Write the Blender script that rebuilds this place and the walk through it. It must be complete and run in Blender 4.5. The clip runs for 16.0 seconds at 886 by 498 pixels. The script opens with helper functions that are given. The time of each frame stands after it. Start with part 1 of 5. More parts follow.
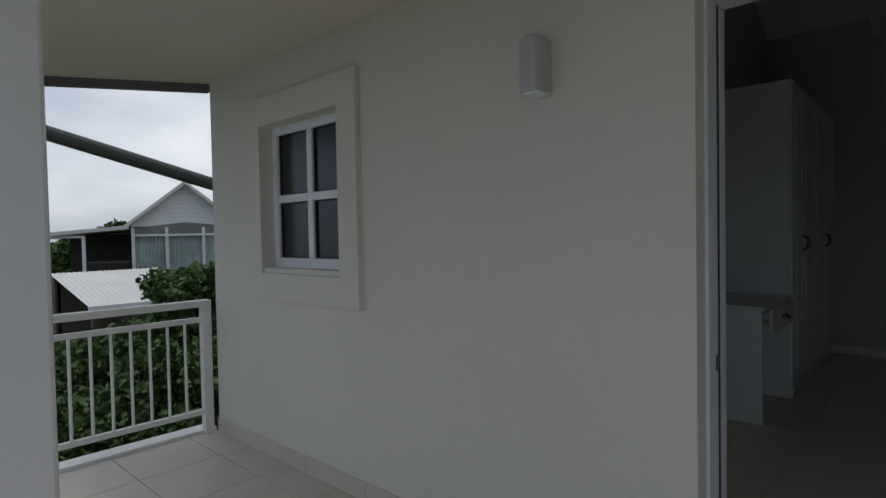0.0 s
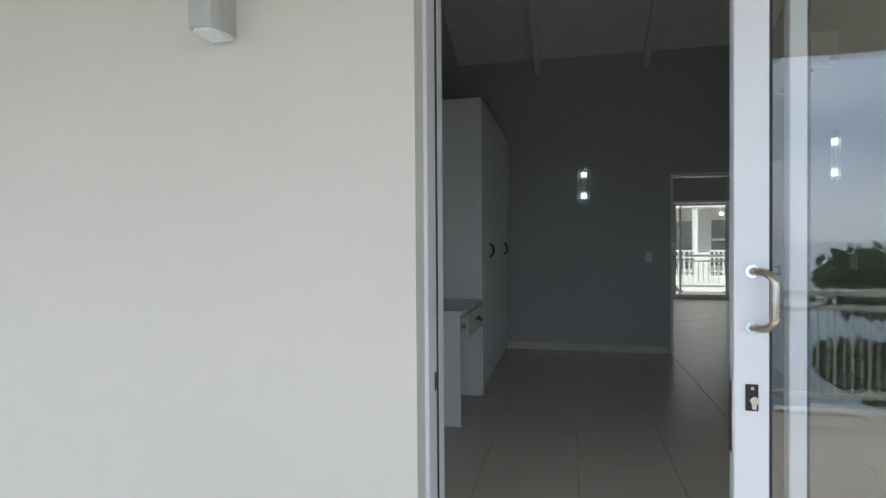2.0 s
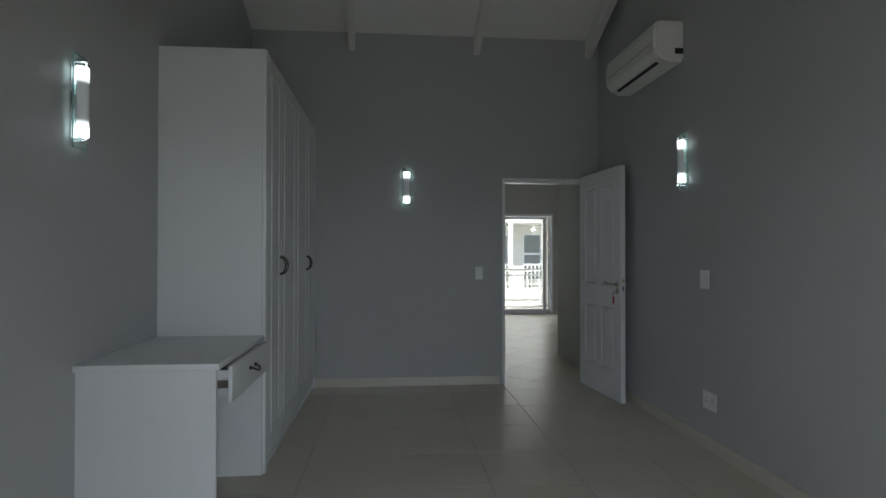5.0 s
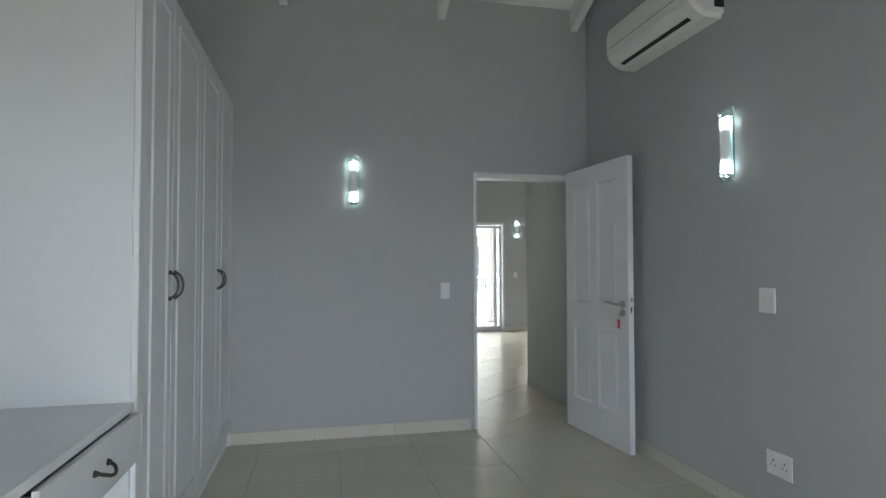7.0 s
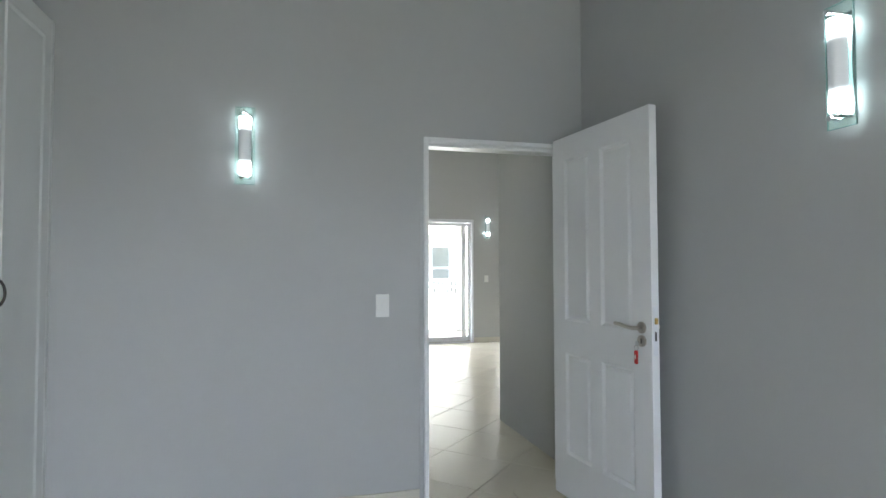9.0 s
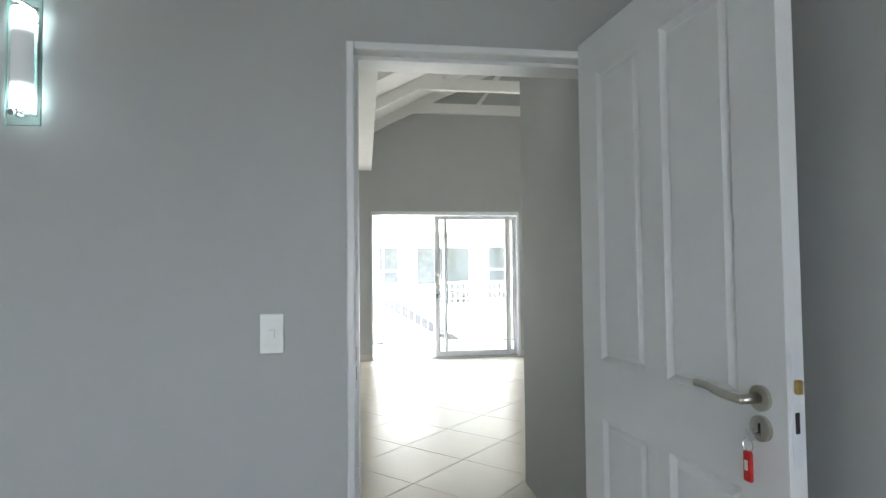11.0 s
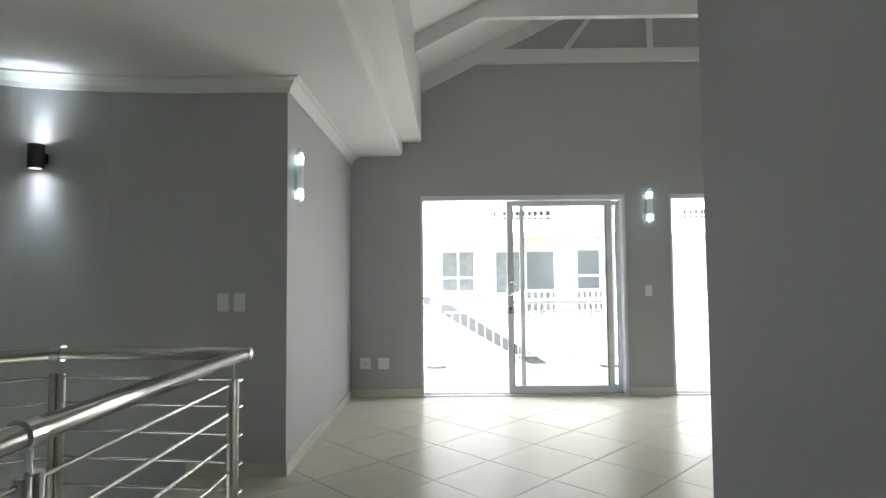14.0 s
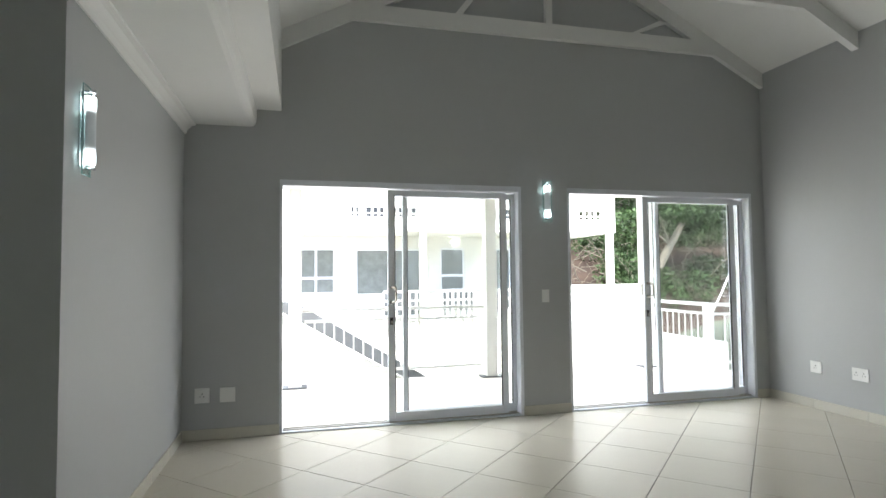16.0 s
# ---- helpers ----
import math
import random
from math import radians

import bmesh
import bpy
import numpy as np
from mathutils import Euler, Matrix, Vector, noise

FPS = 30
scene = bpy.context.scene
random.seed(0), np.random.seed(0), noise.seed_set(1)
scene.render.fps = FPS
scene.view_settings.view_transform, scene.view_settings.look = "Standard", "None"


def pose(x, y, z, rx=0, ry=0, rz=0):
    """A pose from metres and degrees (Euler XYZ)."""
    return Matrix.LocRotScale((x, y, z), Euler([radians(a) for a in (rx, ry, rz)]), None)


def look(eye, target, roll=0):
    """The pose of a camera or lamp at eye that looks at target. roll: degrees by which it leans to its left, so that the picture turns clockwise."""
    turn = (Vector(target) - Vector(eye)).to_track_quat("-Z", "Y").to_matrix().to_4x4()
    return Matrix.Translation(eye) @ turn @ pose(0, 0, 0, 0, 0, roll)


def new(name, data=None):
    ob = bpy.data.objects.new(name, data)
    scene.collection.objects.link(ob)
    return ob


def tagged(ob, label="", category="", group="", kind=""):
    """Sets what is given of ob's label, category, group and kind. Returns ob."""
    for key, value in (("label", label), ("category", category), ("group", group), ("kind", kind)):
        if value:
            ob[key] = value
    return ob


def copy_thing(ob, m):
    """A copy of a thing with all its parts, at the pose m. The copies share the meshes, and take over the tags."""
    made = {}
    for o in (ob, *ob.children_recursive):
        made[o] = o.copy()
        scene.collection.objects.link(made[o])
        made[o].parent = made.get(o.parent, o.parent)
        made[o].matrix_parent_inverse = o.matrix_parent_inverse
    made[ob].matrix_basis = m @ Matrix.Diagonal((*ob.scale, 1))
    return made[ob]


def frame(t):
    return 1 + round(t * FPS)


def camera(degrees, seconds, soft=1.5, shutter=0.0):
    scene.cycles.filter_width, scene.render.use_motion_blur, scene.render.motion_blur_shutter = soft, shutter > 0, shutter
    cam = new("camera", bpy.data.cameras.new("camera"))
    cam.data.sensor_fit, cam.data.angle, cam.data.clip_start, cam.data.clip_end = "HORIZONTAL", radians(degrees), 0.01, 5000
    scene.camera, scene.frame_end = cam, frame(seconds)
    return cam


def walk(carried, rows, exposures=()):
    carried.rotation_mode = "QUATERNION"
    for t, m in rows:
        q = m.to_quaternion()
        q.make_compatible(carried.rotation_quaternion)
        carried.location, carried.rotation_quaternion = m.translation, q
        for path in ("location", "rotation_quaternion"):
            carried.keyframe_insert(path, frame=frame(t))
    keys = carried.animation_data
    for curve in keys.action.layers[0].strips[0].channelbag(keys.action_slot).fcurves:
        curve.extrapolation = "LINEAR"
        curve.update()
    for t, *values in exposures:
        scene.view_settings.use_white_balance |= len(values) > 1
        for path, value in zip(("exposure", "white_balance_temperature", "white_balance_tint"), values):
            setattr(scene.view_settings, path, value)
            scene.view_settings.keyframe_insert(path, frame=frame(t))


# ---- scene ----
# ---- camera ----
cam = camera(77.0, 16.0)
PATH = [
    (0, look((0.045, -1.747, 1.318), (-1.304, -0.272, 1.265), -1.1)),
    (0.5, look((0.044, -1.681, 1.301), (-1.036, 0.002, 1.256), -0.6)),
    (1, look((0.017, -1.577, 1.272), (-0.843, 0.228, 1.242), -0.7)),
    (1.5, look((-0.056, -1.458, 1.264), (-0.75, 0.418, 1.236), -0.5)),
    (2, look((-0.149, -1.325, 1.27), (-0.596, 0.624, 1.244), -0.4)),
    (2.5, look((-0.169, -1.149, 1.262), (-0.393, 0.838, 1.243), -0.3)),
    (3, look((-0.141, -0.904, 1.259), (-0.255, 1.092, 1.25), 0.2)),
    (3.5, look((-0.126, -0.697, 1.255), (-0.187, 1.302, 1.252), 0.1)),
    (4, look((-0.147, -0.483, 1.258), (-0.127, 1.516, 1.262), 0.5)),
    (4.5, look((-0.115, -0.297, 1.262), (-0.015, 1.7, 1.272), 0.3)),
    (7, look((-0.224, 1.062, 1.271), (0.198, 3.016, 1.332), -0.1)),
    (7.5, look((-0.185, 1.365, 1.279), (0.27, 3.311, 1.343), -0.1)),
    (8, look((-0.119, 1.654, 1.275), (0.383, 3.589, 1.34), -0.1)),
    (8.5, look((0.05, 1.983, 1.284), (0.577, 3.911, 1.35), -0.2)),
    (11, look((0.991, 3.495, 1.272), (1.269, 5.473, 1.347), -0.6)),
    (11.5, look((1.160, 3.850, 1.3), (1.335, 5.840, 1.372), -1.1)),
    (12, look((1.243, 4.220, 1.299), (1.354, 6.215, 1.374), -0.9)),
    (12.5, look((1.308, 4.591, 1.272), (1.395, 6.588, 1.351), -0.6)),
    (13, look((1.354, 4.908, 1.229), (1.356, 6.905, 1.328), -0.6)),
    (13.5, look((1.365, 5.221, 1.268), (1.347, 7.219, 1.359), -0.5)),
    (14, look((1.381, 5.552, 1.246), (1.358, 7.549, 1.349), -0.5)),
    (14.5, look((1.35, 5.842, 1.271), (1.337, 7.84, 1.369), -0.4)),
    (15, look((1.25, 6.135, 1.25), (1.288, 8.131, 1.362), -0.4)),
    (15.5, look((1.231, 6.39, 1.253), (1.451, 8.374, 1.36), -0.5)),
    (16, look((1.262, 6.612, 1.298), (1.752, 8.549, 1.391), -0.6)),
]

EXPOSURES = [(0.0, -0.1), (0.5, 0.3), (1.0, 1.35), (1.5, 1.8), (2.5, 1.8), (3.0, 1.62), (3.5, 1.5), (4.0, 1.75), (4.5, 2.2), (6.0, 3.45),
             (7.0, 3.98), (8.7, 4.57), (11.0, 4.5), (12.0, 4.15), (13.0, 3.95), (14.0, 3.9), (15.0, 3.8), (16.0, 3.55)]
walk(cam, PATH, EXPOSURES)

# ---- world and sun ----
world = bpy.data.worlds.new("overcast_sky")
scene.world = world
world.use_nodes = True
wn, wl = world.node_tree.nodes, world.node_tree.links
wn.clear()
w_out = wn.new("ShaderNodeOutputWorld")
w_bg = wn.new("ShaderNodeBackground")
w_bg.inputs["Strength"].default_value = 0.115
w_sky = wn.new("ShaderNodeTexSky")
w_sky.sky_type, w_sky.sun_disc = "NISHITA", False
w_sky.sun_elevation, w_sky.sun_rotation = radians(52), radians(200)
w_tc = wn.new("ShaderNodeTexCoord")
w_map = wn.new("ShaderNodeMapping")
w_map.inputs["Scale"].default_value = (2.2, 2.2, 6.0)
w_noise = wn.new("ShaderNodeTexNoise")
w_noise.inputs["Scale"].default_value, w_noise.inputs["Detail"].default_value = 1.3, 7
w_ramp = wn.new("ShaderNodeValToRGB")
w_ramp.color_ramp.elements[0].position, w_ramp.color_ramp.elements[0].color = 0.33, (4.6, 5.1, 6.0, 1)
w_ramp.color_ramp.elements[1].position, w_ramp.color_ramp.elements[1].color = 0.66, (8.3, 8.5, 8.9, 1)
w_mix = wn.new("ShaderNodeMix")
w_mix.data_type = "RGBA"
w_mix.inputs[0].default_value = 0.85
wl.new(w_tc.outputs["Generated"], w_map.inputs["Vector"])
wl.new(w_map.outputs["Vector"], w_noise.inputs["Vector"])
wl.new(w_noise.outputs["Fac"], w_ramp.inputs["Fac"])
wl.new(w_sky.outputs["Color"], w_mix.inputs[6])
wl.new(w_ramp.outputs["Color"], w_mix.inputs[7])
# the cloud is thinner and bluer over the sea
w_sep, w_rng, w_sea = wn.new("ShaderNodeSeparateXYZ"), wn.new("ShaderNodeMapRange"), wn.new("ShaderNodeMix")
w_rng.interpolation_type, w_sea.data_type, w_sea.blend_type = "SMOOTHSTEP", "RGBA", "MULTIPLY"
for k, v in (("From Min", 0.35), ("From Max", -0.7), ("To Min", 0.0), ("To Max", 1.0)):
    w_rng.inputs[k].default_value = v
w_sea.inputs[7].default_value = (0.60, 0.65, 0.73, 1)
wl.new(w_tc.outputs["Generated"], w_sep.inputs[0])
wl.new(w_sep.outputs["Y"], w_rng.inputs["Value"])
wl.new(w_rng.outputs["Result"], w_sea.inputs[0])
wl.new(w_mix.outputs[2], w_sea.inputs[6])
wl.new(w_sea.outputs[2], w_bg.inputs["Color"])
wl.new(w_bg.outputs["Background"], w_out.inputs["Surface"])

sun = new("sun", bpy.data.lights.new("sun", "SUN"))
sun.data.energy, sun.data.angle, sun.data.color = 1.1, radians(14), (1.0, 0.96, 0.9)
sun.matrix_world = look((0, 0, 30), (6, 14, 0))


def sky_window(name, m, w, h, power):
    """Daylight that enters through one of the glazed openings."""
    d = bpy.data.lights.new(name, "AREA")
    d.shape, d.size, d.size_y, d.energy, d.color = "RECTANGLE", w, h, power, (0.975, 0.985, 0.965)
    ob = new(name, d)
    ob.matrix_world = m
    return ob


sky_window("daylight_bedroom", look((0.40, 0.32, 1.05), (0.40, 3, 1.0)), 1.7, 1.9, 0.82)
sky_window("daylight_lounge", look((2.13, 11.44, 1.05), (2.13, 8, 1.35)), 2.0, 1.9, 0.95)
sky_window("daylight_lounge", look((4.67, 11.44, 1.05), (4.67, 8, 1.35)), 1.9, 1.9, 1.05)


# ---- materials ----
def mat(name, color, rough=0.5, metal=0.0, var=0.06, scale=6.0, bump=0.0, bscale=80.0, spec=0.5, rnd=0.0, tint=None, streak=None):
    """A painted or solid surface with a slow stain, a fine grain and a little relief."""
    m = bpy.data.materials.new(name)
    m.use_nodes = True
    n, l = m.node_tree.nodes, m.node_tree.links
    b = n["Principled BSDF"]
    b.inputs["Roughness"].default_value, b.inputs["Metallic"].default_value = rough, metal
    b.inputs["Specular IOR Level"].default_value = spec
    tc = n.new("ShaderNodeTexCoord")
    mp = n.new("ShaderNodeMapping")
    if streak:
        mp.inputs["Scale"].default_value = streak
    l.new(tc.outputs["Object"], mp.inputs["Vector"])
    slow, fine = n.new("ShaderNodeTexNoise"), n.new("ShaderNodeTexNoise")
    slow.inputs["Scale"].default_value, slow.inputs["Detail"].default_value = scale, 3
    fine.inputs["Scale"].default_value, fine.inputs["Detail"].default_value = scale * 14, 4
    for k in (slow, fine):
        l.new(mp.outputs["Vector"], k.inputs["Vector"])
    add = n.new("ShaderNodeMath")
    add.operation = "MULTIPLY_ADD"
    l.new(fine.outputs["Fac"], add.inputs[0])
    add.inputs[1].default_value = 0.4
    l.new(slow.outputs["Fac"], add.inputs[2])
    fac = add.outputs[0]
    if rnd:
        oi = n.new("ShaderNodeObjectInfo")
        r = n.new("ShaderNodeMath")
        r.operation = "MULTIPLY_ADD"
        l.new(oi.outputs["Random"], r.inputs[0])
        r.inputs[1].default_value = rnd
        l.new(fac, r.inputs[2])
        fac = r.outputs[0]
    ramp = n.new("ShaderNodeValToRGB")
    c2 = tint or color
    ramp.color_ramp.elements[0].position, ramp.color_ramp.elements[1].position = 0.4, 1.0
    ramp.color_ramp.elements[0].color = (*[min(1, c * (1 - var)) for c in c2], 1)
    ramp.color_ramp.elements[1].color = (*[min(1, c * (1 + var)) for c in color], 1)
    l.new(fac, ramp.inputs["Fac"])
    l.new(ramp.outputs["Color"], b.inputs["Base Color"])
    rr = n.new("ShaderNodeMapRange")
    rr.inputs["To Min"].default_value, rr.inputs["To Max"].default_value = max(0.02, rough * 0.85), min(1, rough * 1.15)
    l.new(slow.outputs["Fac"], rr.inputs["Value"])
    l.new(rr.outputs["Result"], b.inputs["Roughness"])
    if bump:
        bn, bp = n.new("ShaderNodeTexNoise"), n.new("ShaderNodeBump")
        bn.inputs["Scale"].default_value, bn.inputs["Detail"].default_value = bscale, 3
        l.new(mp.outputs["Vector"], bn.inputs["Vector"])
        bp.inputs["Strength"].default_value, bp.inputs["Distance"].default_value = bump, 0.01
        l.new(bn.outputs["Fac"], bp.inputs["Height"])
        l.new(bp.outputs["Normal"], b.inputs["Normal"])
    return m


def glass_mat(name, tint=(1, 1, 1), rough=0.0, f0=0.05):
    """Thin clear pane: mirror reflection by angle over straight transmission."""
    m = bpy.data.materials.new(name)
    m.use_nodes = True
    n, l = m.node_tree.nodes, m.node_tree.links
    n.clear()
    out, mix = n.new("ShaderNodeOutputMaterial"), n.new("ShaderNodeMixShader")
    tr, gl, lw = n.new("ShaderNodeBsdfTransparent"), n.new("ShaderNodeBsdfGlossy"), n.new("ShaderNodeLayerWeight")
    pw, ma = n.new("ShaderNodeMath"), n.new("ShaderNodeMath")
    lw.inputs["Blend"].default_value = 0.5
    pw.operation, ma.operation = "POWER", "MULTIPLY_ADD"
    pw.inputs[1].default_value, ma.inputs[1].default_value, ma.inputs[2].default_value = 3.6, 0.9, f0
    tr.inputs["Color"].default_value = (*tint, 1)
    gl.inputs["Roughness"].default_value = rough
    l.new(lw.outputs["Facing"], pw.inputs[0])
    l.new(pw.outputs[0], ma.inputs[0])
    l.new(ma.outputs[0], mix.inputs["Fac"])
    l.new(tr.outputs["BSDF"], mix.inputs[1])
    l.new(gl.outputs["BSDF"], mix.inputs[2])
    l.new(mix.outputs["Shader"], out.inputs["Surface"])
    return m


def glow_mat(name, color, strength):
    m = bpy.data.materials.new(name)
    m.use_nodes = True
    b = m.node_tree.nodes["Principled BSDF"]
    b.inputs["Base Color"].default_value = (0.75, 0.79, 0.81, 1)
    b.inputs["Emission Color"].default_value = (*color, 1)
    b.inputs["Emission Strength"].default_value = strength
    return m


M_WALL = mat("grey_wall_paint", (0.475, 0.485, 0.488), 0.55, var=0.025, scale=1.3, bump=0.05, bscale=140, spec=0.3)
M_EXT = mat("cream_exterior_plaster", (0.685, 0.665, 0.60), 0.8, var=0.035, scale=1.1, bump=0.14, bscale=170, spec=0.2)
M_WHITE = mat("white_ceiling_paint", (0.80, 0.80, 0.78), 0.7, var=0.02, scale=1.5, bump=0.03, bscale=120, spec=0.25)
M_TRIM = mat("white_gloss_paint", (0.80, 0.81, 0.82), 0.32, var=0.02, scale=3, bump=0.02, bscale=60)
M_LAM = mat("white_laminate_board", (0.74, 0.76, 0.76), 0.38, var=0.02, scale=2.5, bump=0.02, bscale=50)
M_ALU = mat("white_powder_coated_aluminium", (0.78, 0.80, 0.84), 0.35, var=0.02, scale=5)
M_TILE = mat("cream_glazed_tile", (0.60, 0.565, 0.48), 0.25, spec=0.20, var=0.06, scale=2.0, bump=0.015, bscale=25, rnd=0.22, tint=(0.64, 0.60, 0.51))
M_BTILE = mat("beige_balcony_tile", (0.60, 0.54, 0.47), 0.4, var=0.07, scale=3.0, bump=0.03, bscale=60, rnd=0.25, tint=(0.58, 0.50, 0.42))
M_SKIRT = mat("cream_tile_skirting", (0.66, 0.63, 0.55), 0.25, var=0.05, scale=2.5)
M_GROUT = mat("grey_brown_grout", (0.20, 0.18, 0.15), 0.9, var=0.15, scale=20)
M_GROUT2 = mat("pale_beige_grout", (0.60, 0.56, 0.48), 0.9, var=0.15, scale=9)
M_SCREED = mat("bare_slab_edge", (0.60, 0.59, 0.55), 0.85, var=0.08, scale=4, bump=0.1)
M_STEEL = mat("brushed_stainless_steel", (0.58, 0.57, 0.54), 0.22, 1.0, var=0.08, scale=8, streak=(1, 1, 6))
M_CHROME = mat("polished_chrome", (0.72, 0.74, 0.75), 0.08, 1.0, var=0.03)
M_NICKEL = mat("satin_nickel", (0.55, 0.52, 0.47), 0.33, 1.0, var=0.1, scale=14)
M_TARNISH = mat("tarnished_stainless_pull", (0.55, 0.52, 0.47), 0.28, 1.0, var=0.25, scale=9, tint=(0.46, 0.38, 0.30))
M_IRON = mat("dark_pewter_handle", (0.09, 0.085, 0.08), 0.4, 0.9, var=0.2, scale=20)
M_BLACK = mat("black_rubber_gasket", (0.02, 0.02, 0.022), 0.6, var=0.2)
M_DARK = mat("dark_grey_lamp_body", (0.07, 0.07, 0.075), 0.4, 0.5, var=0.1)
M_SWITCH = mat("white_switch_plastic", (0.82, 0.82, 0.80), 0.3, var=0.015)
M_AC = mat("white_abs_plastic", (0.80, 0.80, 0.77), 0.35, var=0.02, scale=4)
M_LAMPG = mat("grey_cast_lamp_cover", (0.50, 0.51, 0.50), 0.45, 0.2, var=0.08, scale=12)
M_RED = mat("red_plastic_key_tag", (0.55, 0.02, 0.02), 0.3, var=0.1)
M_BRASS = mat("brass_latch", (0.6, 0.42, 0.16), 0.3, 1.0, var=0.1)
M_GUTTER = mat("dark_painted_steel", (0.085, 0.09, 0.08), 0.6, var=0.2, scale=6, bump=0.1)
M_RAIL = mat("white_painted_railing", (0.76, 0.76, 0.73), 0.45, var=0.05, scale=7)
# grey kept low so unseen interiors look dim by colour
M_ROOM = mat("room_wall_dimmed_by_colour", (0.3, 0.3, 0.31), 0.8, var=0.05)
M_GLASS = glass_mat("clear_window_glass", (0.965, 0.975, 0.968), 0.0, 0.075)
M_FROST = glass_mat("grey_obscure_glass", (0.30, 0.32, 0.36), 0.22, 0.06)
M_PLATE = glass_mat("green_edged_lamp_glass", (0.90, 0.97, 0.95), 0.0, 0.05)
M_GLEDGE = mat("green_polished_glass_edge", (0.30, 0.46, 0.44), 0.15, var=0.05, spec=0.7)
M_TUBE = mat("frosted_lamp_tube", (0.75, 0.82, 0.84), 0.35, var=0.02)
M_BULB = glow_mat("lit_frosted_lamp_cover", (0.86, 0.96, 1.0), 2.2)
bn_, bl_ = M_BULB.node_tree.nodes, M_BULB.node_tree.links
b_tc, b_sep, b_abs, b_rng = bn_.new("ShaderNodeTexCoord"), bn_.new("ShaderNodeSeparateXYZ"), bn_.new("ShaderNodeMath"), bn_.new("ShaderNodeMapRange")
b_abs.operation, b_rng.interpolation_type = "ABSOLUTE", "SMOOTHSTEP"
for k_, v_ in (("From Min", 0.070), ("From Max", 0.130), ("To Min", 0.007), ("To Max", 0.8)):
    b_rng.inputs[k_].default_value = v_
bl_.new(b_tc.outputs["Object"], b_sep.inputs[0])
bl_.new(b_sep.outputs["Z"], b_abs.inputs[0])
bl_.new(b_abs.outputs[0], b_rng.inputs["Value"])
bl_.new(b_rng.outputs["Result"], bn_["Principled BSDF"].inputs["Emission Strength"])
M_DKTRIM = mat("dark_grey_roof_edge", (0.12, 0.12, 0.125), 0.6, var=0.1)
M_SPOTGLOW = glow_mat("lit_downlight_lens", (0.9, 0.95, 1.0), 4.0)
M_LEAF = mat("green_foliage", (0.062, 0.115, 0.030), 0.6, var=0.5, scale=1.1, tint=(0.026, 0.055, 0.016), spec=0.3)
M_LEAF2 = mat("bright_green_foliage", (0.085, 0.155, 0.042), 0.6, var=0.4, scale=0.9, tint=(0.035, 0.075, 0.022), spec=0.3)
M_LEAF3 = mat("dark_woodland_foliage", (0.055, 0.095, 0.032), 0.6, var=0.5, scale=1.3, tint=(0.020, 0.040, 0.014), spec=0.3)
M_BARK = mat("grey_brown_bark", (0.16, 0.13, 0.10), 0.9, var=0.35, scale=5, bump=0.5, bscale=25)
M_TWIG = mat("dry_grey_twig", (0.17, 0.15, 0.115), 0.9, var=0.3, scale=3)
M_SOIL = mat("reddish_brown_soil", (0.045, 0.029, 0.020), 0.95, var=0.5, scale=1.5, bump=0.6, bscale=8)
M_GROUND = mat("scrub_ground", (0.09, 0.10, 0.05), 0.95, var=0.5, scale=0.3, bump=0.4, bscale=3)
M_SEA = mat("sea_water", (0.025, 0.075, 0.085), 0.14, var=0.2, scale=0.02, bump=0.25, bscale=0.4)
M_SIDING = mat("white_weatherboard", (0.72, 0.73, 0.73), 0.6, var=0.05, scale=2)
M_ROOF = mat("weathered_white_roof_sheet", (0.60, 0.59, 0.57), 0.6, var=0.12, scale=1.2)
M_CURTAIN = mat("pale_blue_curtain", (0.52, 0.60, 0.60), 0.9, var=0.1, scale=3)
# brown darkened so the colour itself carries the shade of veranda and carport
M_DKWALL = mat("brown_wall_shade_in_colour", (0.07, 0.06, 0.055), 0.8, var=0.2)
# opaque pane, base grey lifted to paint in the bright surroundings it mirrors
M_DKGLASS = mat("window_glass_reflection_in_colour", (0.19, 0.205, 0.2), 0.08, var=0.2, spec=0.5)
M_OPPW = mat("white_courtyard_plaster", (0.74, 0.72, 0.66), 0.8, var=0.03, scale=1)
# stringer grey, also painted shade behind the wing's parapet and balusters
M_GREYST_SHADE = mat("grey_stringer_and_shade", (0.11, 0.115, 0.12), 0.7, var=0.08)


# ---- mesh tools ----
def part(name, bm, material, parent=None, label="", smooth=False):
    me = bpy.data.meshes.new(name)
    bmesh.ops.recalc_face_normals(bm, faces=bm.faces)
    bm.to_mesh(me)
    bm.free()
    me.materials.append(material)
    if smooth:
        for p in me.polygons:
            p.use_smooth = True
    ob = new(name, me)
    if parent:
        ob.parent = parent
    if label:
        ob["label"] = label
    return ob


def empty(name, x=0.0, y=0.0, z=0.0, label="", category="", group="", kind=""):
    ob = new(name)
    ob.location = (x, y, z)
    return tagged(ob, label, category, group, kind)


def bx(bm, x0, x1, y0, y1, z0, z1, bevel=0.0):
    v = [bm.verts.new(p) for p in ((x0, y0, z0), (x1, y0, z0), (x1, y1, z0), (x0, y1, z0),
                                   (x0, y0, z1), (x1, y0, z1), (x1, y1, z1), (x0, y1, z1))]
    f = [bm.faces.new([v[i] for i in q]) for q in ((0, 3, 2, 1), (4, 5, 6, 7), (0, 1, 5, 4), (1, 2, 6, 5), (2, 3, 7, 6), (3, 0, 4, 7))]
    if bevel:
        edges = list({e for k in f for e in k.edges})
        bmesh.ops.bevel(bm, geom=edges, offset=bevel, segments=2, affect="EDGES", profile=0.5)
    return bm


